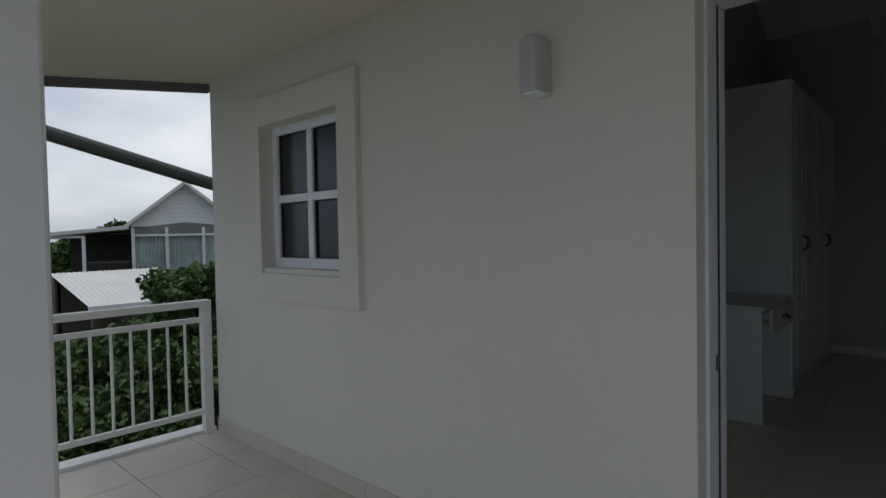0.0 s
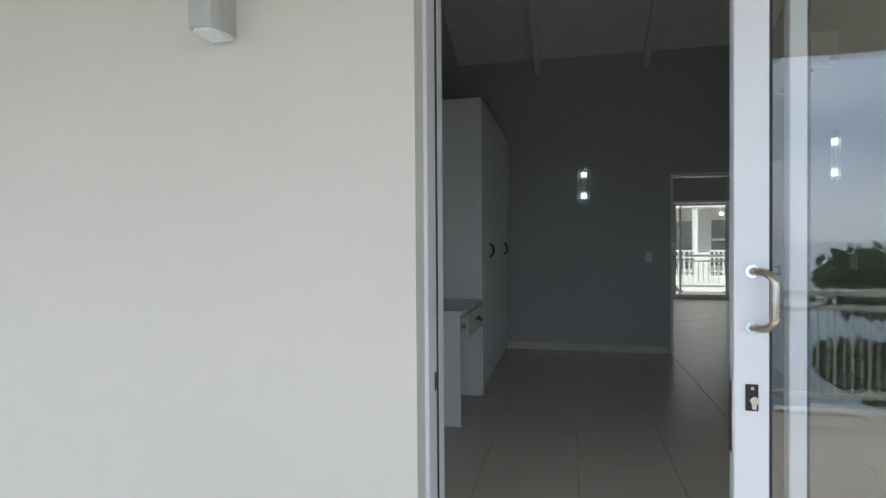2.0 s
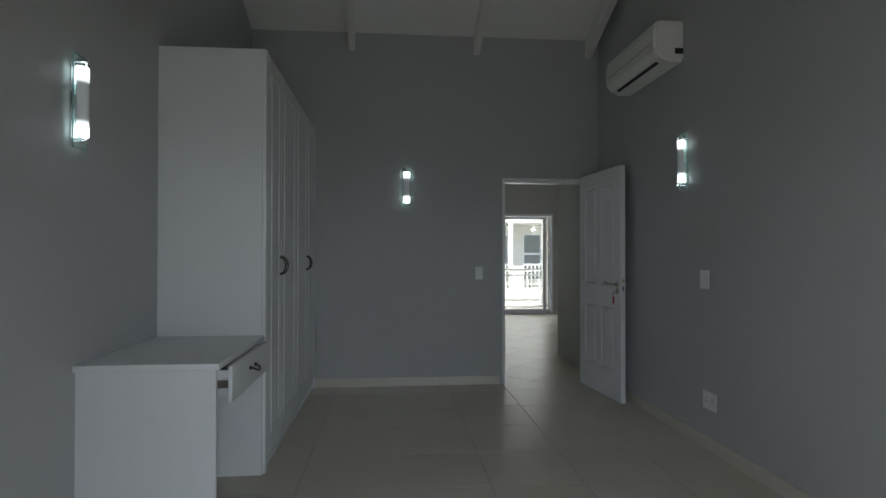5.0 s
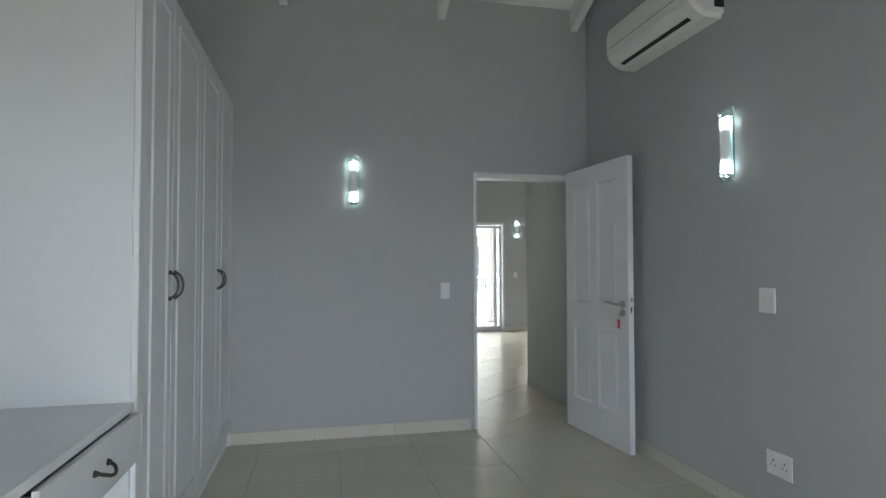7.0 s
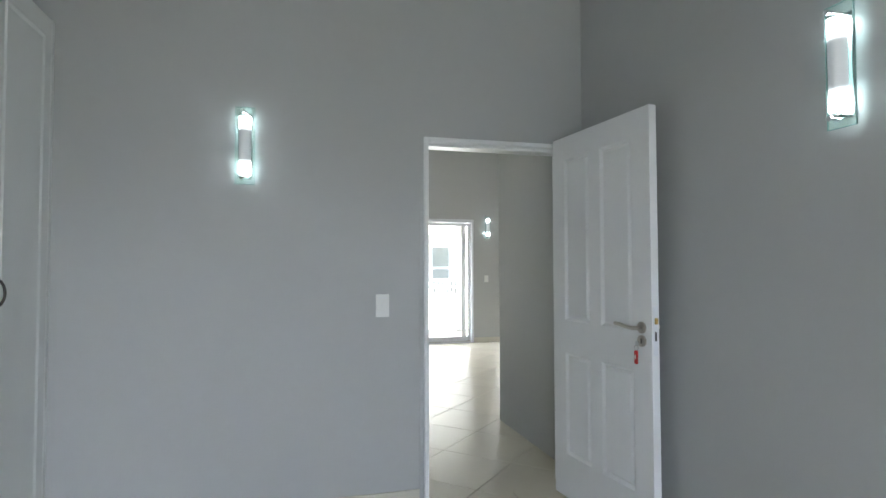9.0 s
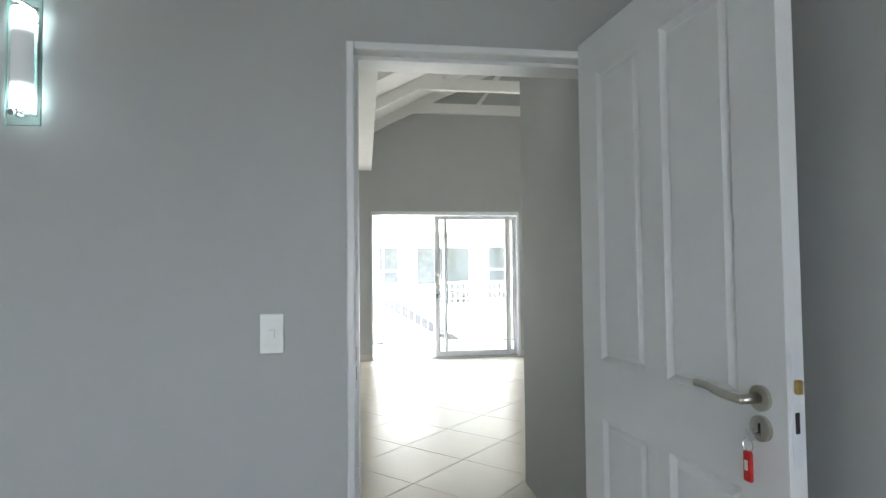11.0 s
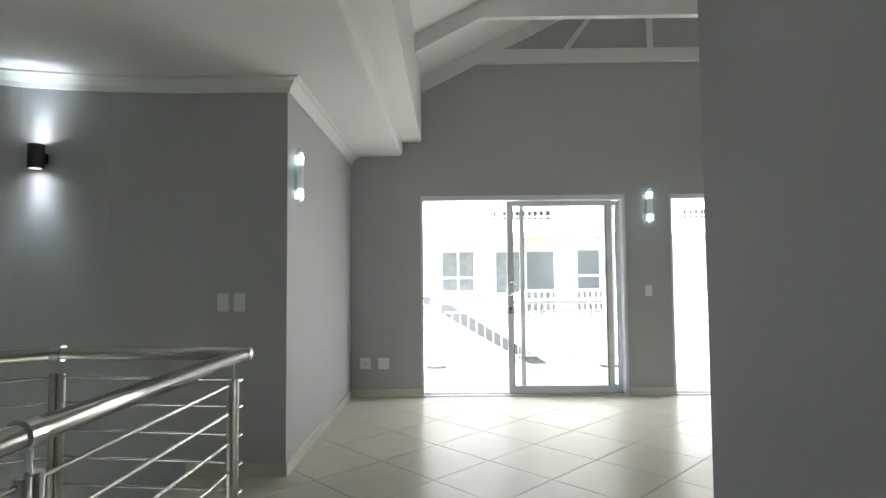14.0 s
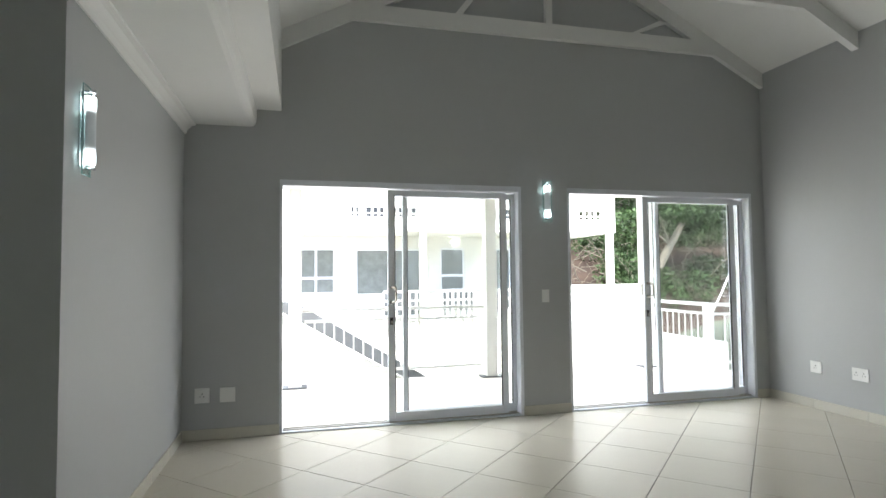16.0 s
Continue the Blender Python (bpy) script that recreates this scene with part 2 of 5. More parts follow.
def box(x0, x1, y0, y1, z0, z1, bevel=0.0):
    return bx(bmesh.new(), x0, x1, y0, y1, z0, z1, bevel)


def prism(bm, pts, axis, a, b):
    """A polygon in the two other axes, pushed from a to b along axis."""
    def put(p, c):
        return {"x": (c, p[0], p[1]), "y": (p[0], c, p[1]), "z": (p[0], p[1], c)}[axis]
    lo, hi = [bm.verts.new(put(p, a)) for p in pts], [bm.verts.new(put(p, b)) for p in pts]
    bm.faces.new(lo), bm.faces.new(hi[::-1])
    for i in range(len(pts)):
        j = (i + 1) % len(pts)
        bm.faces.new((lo[i], hi[i], hi[j], lo[j]))
    return bm


def rod(bm, p, q, r, seg=12, r2=None, cap=True):
    p, q = Vector(p), Vector(q)
    d = (q - p)
    rot = d.to_track_quat("Z", "Y").to_matrix()
    rings = []
    for c, rad in ((p, r), (q, r if r2 is None else r2)):
        rings.append([bm.verts.new(c + rot @ Vector((rad * math.cos(2 * math.pi * i / seg), rad * math.sin(2 * math.pi * i / seg), 0))) for i in range(seg)])
    for i in range(seg):
        j = (i + 1) % seg
        bm.faces.new((rings[0][i], rings[0][j], rings[1][j], rings[1][i]))
    if cap:
        bm.faces.new(rings[0][::-1]), bm.faces.new(rings[1])
    return bm


def tube(bm, pts, r, seg=10):
    """A bent bar through pts with a steady radius."""
    pts = [Vector(p) for p in pts]
    rings, up = [], None
    for i, p in enumerate(pts):
        d = (pts[min(i + 1, len(pts) - 1)] - pts[max(i - 1, 0)]).normalized()
        if up is None:
            up = d.orthogonal().normalized()
        up = (up - d * up.dot(d)).normalized()
        side = d.cross(up)
        rings.append([bm.verts.new(p + r * (math.cos(2 * math.pi * k / seg) * up + math.sin(2 * math.pi * k / seg) * side)) for k in range(seg)])
    for a, b in zip(rings, rings[1:]):
        for k in range(seg):
            bm.faces.new((a[k], a[(k + 1) % seg], b[(k + 1) % seg], b[k]))
    bm.faces.new(rings[0][::-1]), bm.faces.new(rings[-1])
    return bm


def arc(c, u, v, r, a0, a1, n=8):
    c, u, v = Vector(c), Vector(u), Vector(v)
    return [c + r * (math.cos(a0 + (a1 - a0) * i / n) * u + math.sin(a0 + (a1 - a0) * i / n) * v) for i in range(n + 1)]


def structure(name, bm, material, label, category="wall"):
    return tagged(part(name, bm, material), label, category, kind="structure")


# ---- structure: walls ----
BED_Y, LIV_Y = 5.292, 11.46          # far wall of the bedroom, glazed wall of the lounge
LX, RX = -1.46, 1.91                 # bedroom side walls
RIDGE_Y, BED_EAVE, BED_RISE = 2.77, 3.38, 0.42


def bed_z(y):
    return BED_EAVE + BED_RISE * (min(y - 0.24, BED_Y - y) if 0.24 <= y <= BED_Y else 0)


bm = bmesh.new()
bx(bm, -3.66, -2.99, 0, 0.24, -3.2, 3.38)
bx(bm, -2.99, -2.238, 0, 0.24, -3.2, 1.108)
bx(bm, -2.99, -2.238, 0, 0.24, 1.975, 3.38)
bx(bm, -2.238, -0.522, 0, 0.24, -3.2, 3.38)
bx(bm, -0.522, 1.33, 0, 0.24, -3.2, -0.03)
bx(bm, -0.522, 1.33, 0, 0.24, 2.085, 3.38)
bx(bm, 1.33, 4.6, 0, 0.24, -3.2, 3.38)
structure("wall_balcony", bm, M_EXT, "cream plastered outside wall along the balcony")


def gable_x(x0, x1):
    bm = bx(bmesh.new(), x0, x1, 0.24, BED_Y, -0.03, BED_EAVE)
    return prism(bm, [(0.24, BED_EAVE), (BED_Y, BED_EAVE), (RIDGE_Y, bed_z(RIDGE_Y) + 0.03)], "x", x0, x1)


structure("wall_bedroom_left", gable_x(LX - 0.14, LX), M_WALL, "plain grey painted bedroom wall behind the desk")
structure("wall_bedroom_right", gable_x(RX, RX + 0.14), M_WALL, "plain grey painted bedroom wall with a lamp and air conditioner")
DX0, DX1, DZ = 0.944, 1.804, 2.005
bm = bmesh.new()
bx(bm, -2.9, DX0, BED_Y, 5.44, -0.03, 3.6)
bx(bm, DX0, DX1, BED_Y, 5.44, DZ, 3.6)
bx(bm, DX1, 5.985, BED_Y, 5.44, -0.03, 3.6)
structure("wall_bedroom_end", bm, M_WALL, "grey painted wall with the open bedroom door")

structure("wall_passage", box(1.932, 2.06, 5.44, 6.755, -0.03, 4.2), M_WALL, "short grey painted wall beside the bedroom door")
structure("wall_lounge_back", box(2.06, 5.985, 6.615, 6.755, -0.03, 4.9), M_WALL, "grey painted wall behind the lounge")
structure("wall_lounge_right", box(5.985, 6.13, 5.44, LIV_Y, -0.03, 3.5), M_WALL, "grey painted lounge wall with two sockets")
# glazed gable wall
S1, S2, SZ = (1.082, 3.242), (3.72, 5.822), 2.112
bm = bmesh.new()
for x0, x1 in ((-0.6, S1[0]), (S1[1], S2[0]), (S2[1], 6.42)):
    bx(bm, x0, x1, LIV_Y, LIV_Y + 0.24, -3.0, 3.4)
for x0, x1 in (S1, S2):
    bx(bm, x0, x1, LIV_Y, LIV_Y + 0.24, -3.0, -0.03)
    bx(bm, x0, x1, LIV_Y, LIV_Y + 0.24, SZ, 3.4)
prism(bm, [(0.8, 3.4), (6.30, 3.4), (3.545, 4.80)], "y", LIV_Y, LIV_Y + 0.24)
structure("wall_lounge_glazed", bm, M_WALL, "grey painted gable wall with two sliding doors")
structure("wall_lounge_left", box(0.193, 0.333, 9.13, LIV_Y, -0.03, 2.6), M_WALL, "grey painted wall between stairwell and lounge")
# curved stairwell wall, outer to inner
CURVE = [(0.333, 9.13), (-0.30, 9.125), (-0.80, 9.08), (-1.30, 8.97), (-1.80, 8.77), (-2.25, 8.45), (-2.60, 7.95), (-2.76, 7.3), (-2.76, 5.44)]
bm = bmesh.new()
inner = [(x, y) for x, y in CURVE]
outer = [(0.193, 9.29), (-0.32, 9.275), (-0.85, 9.23), (-1.37, 9.11), (-1.90, 8.90), (-2.36, 8.56), (-2.74, 8.02), (-2.90, 7.32), (-2.90, 5.44)]
for (a, b), (c, d) in zip(zip(inner, inner[1:]), zip(outer, outer[1:])):
    prism(bm, [a, b, d, c], "z", -2.85, 2.56)
structure("wall_stairwell", bm, M_WALL, "curved grey painted stairwell wall")
structure("wall_stair_side", box(0.40, 0.545, 5.44, 7.86, -2.85, -0.25), M_WALL, "plain wall below the stair opening")

# ---- structure: ceilings and roofs ----
bm = bmesh.new()
pz = bed_z(RIDGE_Y)
prism(bm, [(0.0, BED_EAVE - 0.09), (RIDGE_Y, pz), (BED_Y + 0.14, BED_EAVE - 0.05), (BED_Y + 0.14, BED_EAVE + 0.1), (RIDGE_Y, pz + 0.16), (0.0, BED_EAVE + 0.08)], "x", -3.66, 4.6)
structure("ceiling_bedroom", bm, M_WHITE, "white boarded bedroom ceiling sloping up to a ridge", "ceiling")
LOW_Z = 2.55
bm = bmesh.new()
bx(bm, -2.9, 0.835, 5.44, LIV_Y, LOW_Z, 2.75)
prism(bm, [(0.835, LOW_Z), (0.865, LOW_Z + 0.006), (0.885, LOW_Z + 0.03), (0.89, LOW_Z + 0.07), (0.89, 2.75), (0.835, 2.75)], "y", 5.44, LIV_Y)
structure("ceiling_stairs", bm, M_WHITE, "flat white plaster ceiling with a rounded edge", "ceiling")
structure("bulkhead", box(0.89, 1.09, 5.44, LIV_Y, 2.70, 3.55), M_WHITE, "white boxed beam along the edge of the low ceiling", "beam")
ROOF_M, ROOF_Z = 0.52, 3.385


def roof_z(x):
    return ROOF_Z + ROOF_M * min(x - 1.09, 6.00 - x)


bm = bmesh.new()
prism(bm, [(1.0, roof_z(1.0)), (3.545, roof_z(3.545)), (3.545, roof_z(3.545) + 0.16), (1.0, roof_z(1.0) + 0.16)], "y", 5.44, LIV_Y + 0.6)
prism(bm, [(3.545, roof_z(3.545)), (6.42, roof_z(6.42)), (6.42, roof_z(6.42) + 0.16), (3.545, roof_z(3.545) + 0.16)], "y", 5.44, LIV_Y + 0.6)
structure("ceiling_lounge", bm, M_WHITE, "white boarded lounge ceiling sloping up to a ridge", "ceiling")


def cornice(name, pts, z):
    """A hollow plaster cove that follows a wall line; the wall lies to the right of the way."""
    prof = [(0.0, -0.085), (0.012, -0.085), (0.022, -0.055), (0.055, -0.02), (0.085, -0.012), (0.085, 0.0), (0.0, 0.0)]
    rows, bm = [], bmesh.new()
    for i, p in enumerate(pts):
        a, b = Vector(pts[max(i - 1, 0)]), Vector(pts[min(i + 1, len(pts) - 1)])
        d0 = (Vector(p) - a).normalized() if i else (b - Vector(p)).normalized()
        d1 = (b - Vector(p)).normalized() if i < len(pts) - 1 else d0
        nrm = (Vector((-d0.y, d0.x)) + Vector((-d1.y, d1.x)))
        nrm = nrm / max(0.2, nrm.length_squared) * 2
        rows.append([bm.verts.new((p[0] + nrm.x * o, p[1] + nrm.y * o, z + h)) for o, h in prof])
    for a, b in zip(rows, rows[1:]):
        for k in range(len(prof) - 1):
            bm.faces.new((a[k], a[k + 1], b[k + 1], b[k]))
    return structure(name, bm, M_WHITE, "white plaster cove cornice under the ceiling", "cornice")


cornice("trim_cornice", [(0.335, LIV_Y - 0.002), (0.335, 9.128)] + [(x, y - 0.002) for x, y in CURVE[1:]], LOW_Z)

# bedroom rafters
for x in (-0.52, 0.68, 1.80):
    bm = bmesh.new()
    ya, yb, dz = 0.24, BED_Y, 0.17
    prism(bm, [(ya, bed_z(ya) - dz), (RIDGE_Y, pz - dz), (yb, bed_z(yb) - dz), (yb, bed_z(yb) + 0.01), (RIDGE_Y, pz + 0.01), (ya, bed_z(ya) + 0.01)], "x", x - 0.03, x + 0.03)
    tagged(part("rafter", bm, M_WHITE), "white painted timber rafter under the bedroom ceiling", "rafter", "bedroom rafters", "structure")

# lounge trusses: rafters, tie beam and webs
TIE0, TIE1 = 3.54, 3.685


def truss(y0, y1):
    t = empty("roof_truss", 3.545, y0, TIE0, "white painted timber roof truss with a tie beam", "roof truss", "lounge trusses", "structure")
    base = Vector((3.545, y0, TIE0))

    def local(name, pts, lab=""):
        b = bmesh.new()
        prism(b, [(px - base.x, q - base.z) for px, q in pts], "y", 0, y1 - y0)
        return part(name, b, M_WHITE, t, lab)
    d = 0.155
    local("rafter", [(1.092, roof_z(1.092) - d), (3.545, roof_z(3.545) - d), (3.545, roof_z(3.545)), (1.092, roof_z(1.092))])
    local("rafter", [(3.545, roof_z(3.545) - d), (5.983, roof_z(5.983) - d), (5.983, roof_z(5.983)), (3.545, roof_z(3.545))])
    xa = 1.09 + (TIE0 - (ROOF_Z - d)) / ROOF_M
    xb = 1.09 + (TIE1 - (ROOF_Z - d)) / ROOF_M
    local("tie_beam", [(xa, TIE0), (7.09 - xa, TIE0), (7.09 - xb, TIE1), (xb, TIE1)])
    w = 0.033
    zt = roof_z(3.12) - d
    local("web", [(2.65 - w, TIE1), (2.65 + w, TIE1), (3.09 + w, zt), (3.09 - w, zt - 0.03)])
    local("web", [(3.545 - w, TIE1), (3.545 + w, TIE1), (3.545 + w, roof_z(3.505) - d), (3.545 - w, roof_z(3.505) - d)])
    zt = roof_z(4.82) - d
    local("web", [(4.47 - w, TIE1), (4.47 + w, TIE1), (4.80 + w, zt - 0.02), (4.80 - w, zt)])


for y in (11.41, 10.36, 9.27, 8.16, 7.05):
    truss(y, y + 0.065)

# ---- structure: floors ----
structure("floor_slab", box(LX - 0.1, RX + 0.1, 0.2, BED_Y + 0.02, -0.25, -0.007), M_GROUT2, "grouted slab under the bedroom tiles", "floor")
bm = bmesh.new()
bx(bm, 0.545, 6.0, BED_Y + 0.02, 7.86, -0.25, -0.007)
bx(bm, -0.30, 6.0, 7.86, LIV_Y, -0.25, -0.007)
bx(bm, 1.0, 6.3, LIV_Y, LIV_Y + 0.3, -0.25, -0.03)
structure("floor_lounge_slab", bm, M_GROUT, "grouted slab under the lounge tiles", "floor")
structure("floor_lower", box(-2.9, 0.6, 5.3, 9.5, -2.95, -2.8), M_SKIRT, "tiled floor at the foot of the stairs", "floor")
bm = bmesh.new()
bx(bm, -3.80, 4.6, -2.99, 0.0, -0.22, -0.007)
structure("floor_balcony_slab", bm, M_SCREED, "concrete balcony slab with a painted edge", "floor")
bm = bmesh.new()
prism(bm, [(-3.68, 0.0), (-4.20, -0.82), (-4.99, -2.15), (4.6, -2.15), (4.6, 0.0)], "z", 2.362, 2.52)
structure("ceiling_balcony", bm, M_EXT, "cream painted balcony soffit", "ceiling")
bm = prism(bmesh.new(), [(-3.66, 0.0), (-4.17, -0.82), (-4.96, -2.15), (-5.0, -2.13), (-4.21, -0.80), (-3.70, 0.0)], "z", 2.305, 2.42)
structure("trim_roof_gutter", bm, M_DKTRIM, "dark grey roof edge along the balcony soffit", "roof edge")
bm = bmesh.new()
prism(bm, [(-3.69, -0.02), (-4.21, -0.83), (-5.02, -2.15), (-5.02, -2.25), (-5.12, -2.25), (-5.12, -2.11), (-4.31, -0.79), (-3.79, 0.02)], "z", 2.385, 2.5)
structure("trim_gutter", bm, M_GUTTER, "dark painted gutter along the roof edge", "gutter")

# stairs going down along the curved wall
stair = empty("stairs", -0.3, 8.5, 0, "tiled steps going down beside the curved wall", "stairs", kind="structure")
for i in range(7):
    part("step", box(-0.28 * (i + 1), -0.28 * i, -0.64, 0.62 - 0.05 * i, -0.175 * (i + 1) - 0.2, -0.175 * (i + 1)), M_SKIRT, stair)

# balcony column
bm = box(-1.75, -1.45, -1.716, -1.416, 0.0, 2.362, 0.012)
structure("balcony_column", bm, M_TRIM, "square white plastered column on the balcony", "column")

# window surround on the balcony wall
bm = bmesh.new()
ax0, ax1, az0, az1, proud = -3.135, -2.088, 0.955, 2.138, -0.03
bx(bm, ax0, ax1, proud, 0.0, az0, 1.108)
bx(bm, ax0, ax1, proud, 0.0, 1.975, az1)
bx(bm, ax0, -2.99, proud, 0.0, 1.108, 1.975)
bx(bm, -2.238, ax1, proud, 0.0, 1.108, 1.975)
structure("trim_window_surround", bm, M_EXT, "raised cream plaster band around the small window", "window surround")

# small unseen room behind the window, closed with walls coloured dim
bm = bmesh.new()
bx(bm, -3.66, -3.52, 0.24, 2.4, -0.03, 3.38)
bx(bm, -1.75, -1.62, 0.24, 2.4, -0.03, 3.38)
bx(bm, -3.66, -1.62, 2.4, 2.5, -0.03, 3.38)
bx(bm, -3.66, -1.62, 0.24, 2.5, -0.15, -0.03)
structure("wall_bathroom", bm, M_ROOM, "unseen room walls behind the small window, dimness put into their grey")


def window_unit():
    w = empty("window_1", -2.614, 0.085, 1.14, "white four-pane window with grey obscure glass", "window", kind="structure")
    hw, h = 0.376, 0.835
    f = bmesh.new()
    bx(f, -hw, hw, -0.025, 0.025, 0.0, 0.055), bx(f, -hw, hw, -0.025, 0.025, h - 0.05, h)
    bx(f, -hw, -hw + 0.05, -0.025, 0.025, 0.055, h - 0.05), bx(f, hw - 0.05, hw, -0.025, 0.025, 0.055, h - 0.05)
    part("window_frame", f, M_ALU, w)
    part("mullion", box(-0.024, 0.024, -0.022, 0.02, 0.055, h - 0.05, 0.004), M_ALU, w)
    for s in (-1, 1):
        a, b = sorted((s * 0.0245, s * (hw - 0.05)))
        part("transom", box(a, b, -0.022, 0.02, 0.382, 0.427, 0.004), M_ALU, w)
        for z0, z1 in ((0.055, 0.382), (0.427, h - 0.05)):
            p = part("pane", box(a, b, 0.0, 0.005, z0, z1), M_FROST, w)
            p.visible_shadow = False
            g = bmesh.new()
            bx(g, a, b, -0.008, -0.001, z0, z0 + 0.008), bx(g, a, b, -0.008, -0.001, z1 - 0.008, z1)
            bx(g, a, a + 0.008, -0.008, -0.001, z0 + 0.008, z1 - 0.008), bx(g, b - 0.008, b, -0.008, -0.001, z0 + 0.008, z1 - 0.008)
            part("gasket", g, M_BLACK, w)
    part("window_sill", box(-hw, hw, -0.1, 0.025, -0.032, 0.0, 0.003), M_EXT, w)


window_unit()


# ---- sliding doors ----
def slider(name, x0, x1, yc, ztop, leaf0, leaf1, fix0, leaf_side, label, stile=0.062):
    """Two-panel aluminium sliding door; leaf_side is -1 where the moving leaf runs on the -y side."""
    d = empty(name, x0, yc, 0, label, "sliding door", kind="structure")
    W = x1 - x0
    fr = bmesh.new()
    for s0, s1 in ((0, 0.010), (W - 0.026, W)):
        bx(fr, s0, s1, -0.083, -0.030, 0.0, ztop), bx(fr, s0, s1 - 0.004 if s0 == 0 else s1, -0.030, 0.036, 0.0, ztop), bx(fr, s0, s1, 0.036, 0.092, 0.0, ztop)
    gk = bmesh.new()
    bx(gk, 0.006, 0.0085, 0.020, 0.034, 0.0, ztop - 0.05)
    part("jamb_groove", gk, M_BLACK, d)
    bx(fr, 0.010, W - 0.026, -0.083, 0.092, ztop - 0.045, ztop)
    bx(fr, 0.010, W - 0.026, -0.083, 0.092, -0.02, 0.012)
    part("door_frame", fr, M_ALU, d)
    tr = bmesh.new()
    for o in (-0.028, 0.028):
        bx(tr, 0.026, W - 0.026, o - 0.005, o + 0.005, 0.012, 0.022)
    part("track", tr, M_NICKEL, d)

    def panel(pname, a, b, yo, st):
        f = bmesh.new()
        z0, z1 = 0.024, ztop - 0.055
        bx(f, a, a + st, yo - 0.019, yo + 0.019, z0, z1, 0.004), bx(f, b - st, b, yo - 0.019, yo + 0.019, z0, z1, 0.004)
        bx(f, a + st, b - st, yo - 0.017, yo + 0.017, z0, z0 + 0.075), bx(f, a + st, b - st, yo - 0.017, yo + 0.017, z1 - 0.05, z1)
        p = part(pname, f, M_ALU, d)
        g = part("glass_pane", box(a + st, b - st, yo - 0.003, yo + 0.003, z0 + 0.075, z1 - 0.05), M_GLASS, p)
        g.visible_shadow = False
        k = bmesh.new()
        bx(k, a + st - 0.001, a + st + 0.006, yo - 0.0175, yo - 0.0035, z0 + 0.075, z1 - 0.05)
        bx(k, b - st - 0.006, b - st + 0.001, yo - 0.0175, yo - 0.0035, z0 + 0.075, z1 - 0.05)
        part("gasket", k, M_BLACK, p)
        return p
    lf = panel("sliding_leaf", leaf0 - x0, leaf1 - x0, 0.028 * leaf_side, stile)
    panel("fixed_panel", fix0 - x0, W - 0.027, -0.028 * leaf_side, 0.040)
    # pull handles on both faces, lock below
    hx = leaf0 - x0 + stile * 0.5
    for s in (-1, 1):
        y0 = 0.028 * leaf_side + s * 0.019
        off = 0.048 if s == leaf_side else 0.042
        hb = bmesh.new()
        r, za, zb = 0.0098, 1.062, 1.195
        lean = 0.035 if s == leaf_side else -0.010
        pts = [(hx, y0, za)]
        pts += arc((hx + 0.0, y0 + s * (off - 0.03), za + 0.03), (0, 0, -1), (0, s, 0), 0.03, 0, math.pi / 2, 6)
        pts += arc((hx + 0.0, y0 + s * (off - 0.03), zb - 0.03), (0, s, 0), (0, 0, 1), 0.03, 0, math.pi / 2, 6)
        pts += [(hx, y0, zb)]
        pts = [(px + lean * abs(py - y0) / off, py, pz_) for px, py, pz_ in [tuple(p) for p in pts]]
        tube(hb, pts, r, 12)
        part("pull_handle", hb, M_TARNISH, lf, "tarnished bent steel pull handle", True)
        rb = bmesh.new()
        for z in (za, zb):
            rod(rb, (hx, y0 - s * 0.001, z), (hx, y0 + s * 0.006, z), 0.016, 18)
        part("handle_rose", rb, M_CHROME, lf)
        part("lock_plate", box(hx - 0.014, hx + 0.014, min(y0, y0 + s * 0.004), max(y0, y0 + s * 0.004), 0.865, 0.928, 0.0015), M_BLACK, lf, "black lock plate")
        cb = bmesh.new()
        rod(cb, (hx + 0.002, y0 + s * 0.004, 0.892), (hx + 0.002, y0 + s * 0.016, 0.892), 0.0095, 16)
        bx(cb, hx - 0.003, hx + 0.007, min(y0 + s * 0.004, y0 + s * 0.014), max(y0 + s * 0.004, y0 + s * 0.014), 0.872, 0.886)
        rod(cb, (hx, y0 + s * 0.004, 0.919), (hx, y0 + s * 0.007, 0.919), 0.004, 10)
        part("lock_cylinder", cb, M_NICKEL, lf)
    ey = 0.028 * leaf_side
    part("edge_plate", box(leaf0 - x0 - 0.0025, leaf0 - x0 + 0.0002, ey - 0.014, ey + 0.014, 0.76, 0.93, 0.0008), M_TARNISH, lf, "grey rust-marked lock faceplate")
    part("strike", box(0.0062, 0.0085, -0.004, 0.008, 0.86, 0.91), M_BLACK, d, "black strike plate on the jamb")
    return d


slider("door_balcony", -0.522, 1.33, 0.165, 2.085, 0.228, 1.20, 0.366, -1, "white aluminium sliding door standing half open to the balcony", 0.078)
slider("door_terrace_1", S1[0], S1[1], LIV_Y + 0.085, SZ, 1.996, 3.113, 2.138, -1, "white aluminium sliding door standing open to the terrace", 0.06)
slider("door_terrace_2", S2[0], S2[1], LIV_Y + 0.085, SZ, 4.561, 5.64, 4.738, -1, "white aluminium sliding door standing open to the terrace", 0.06)
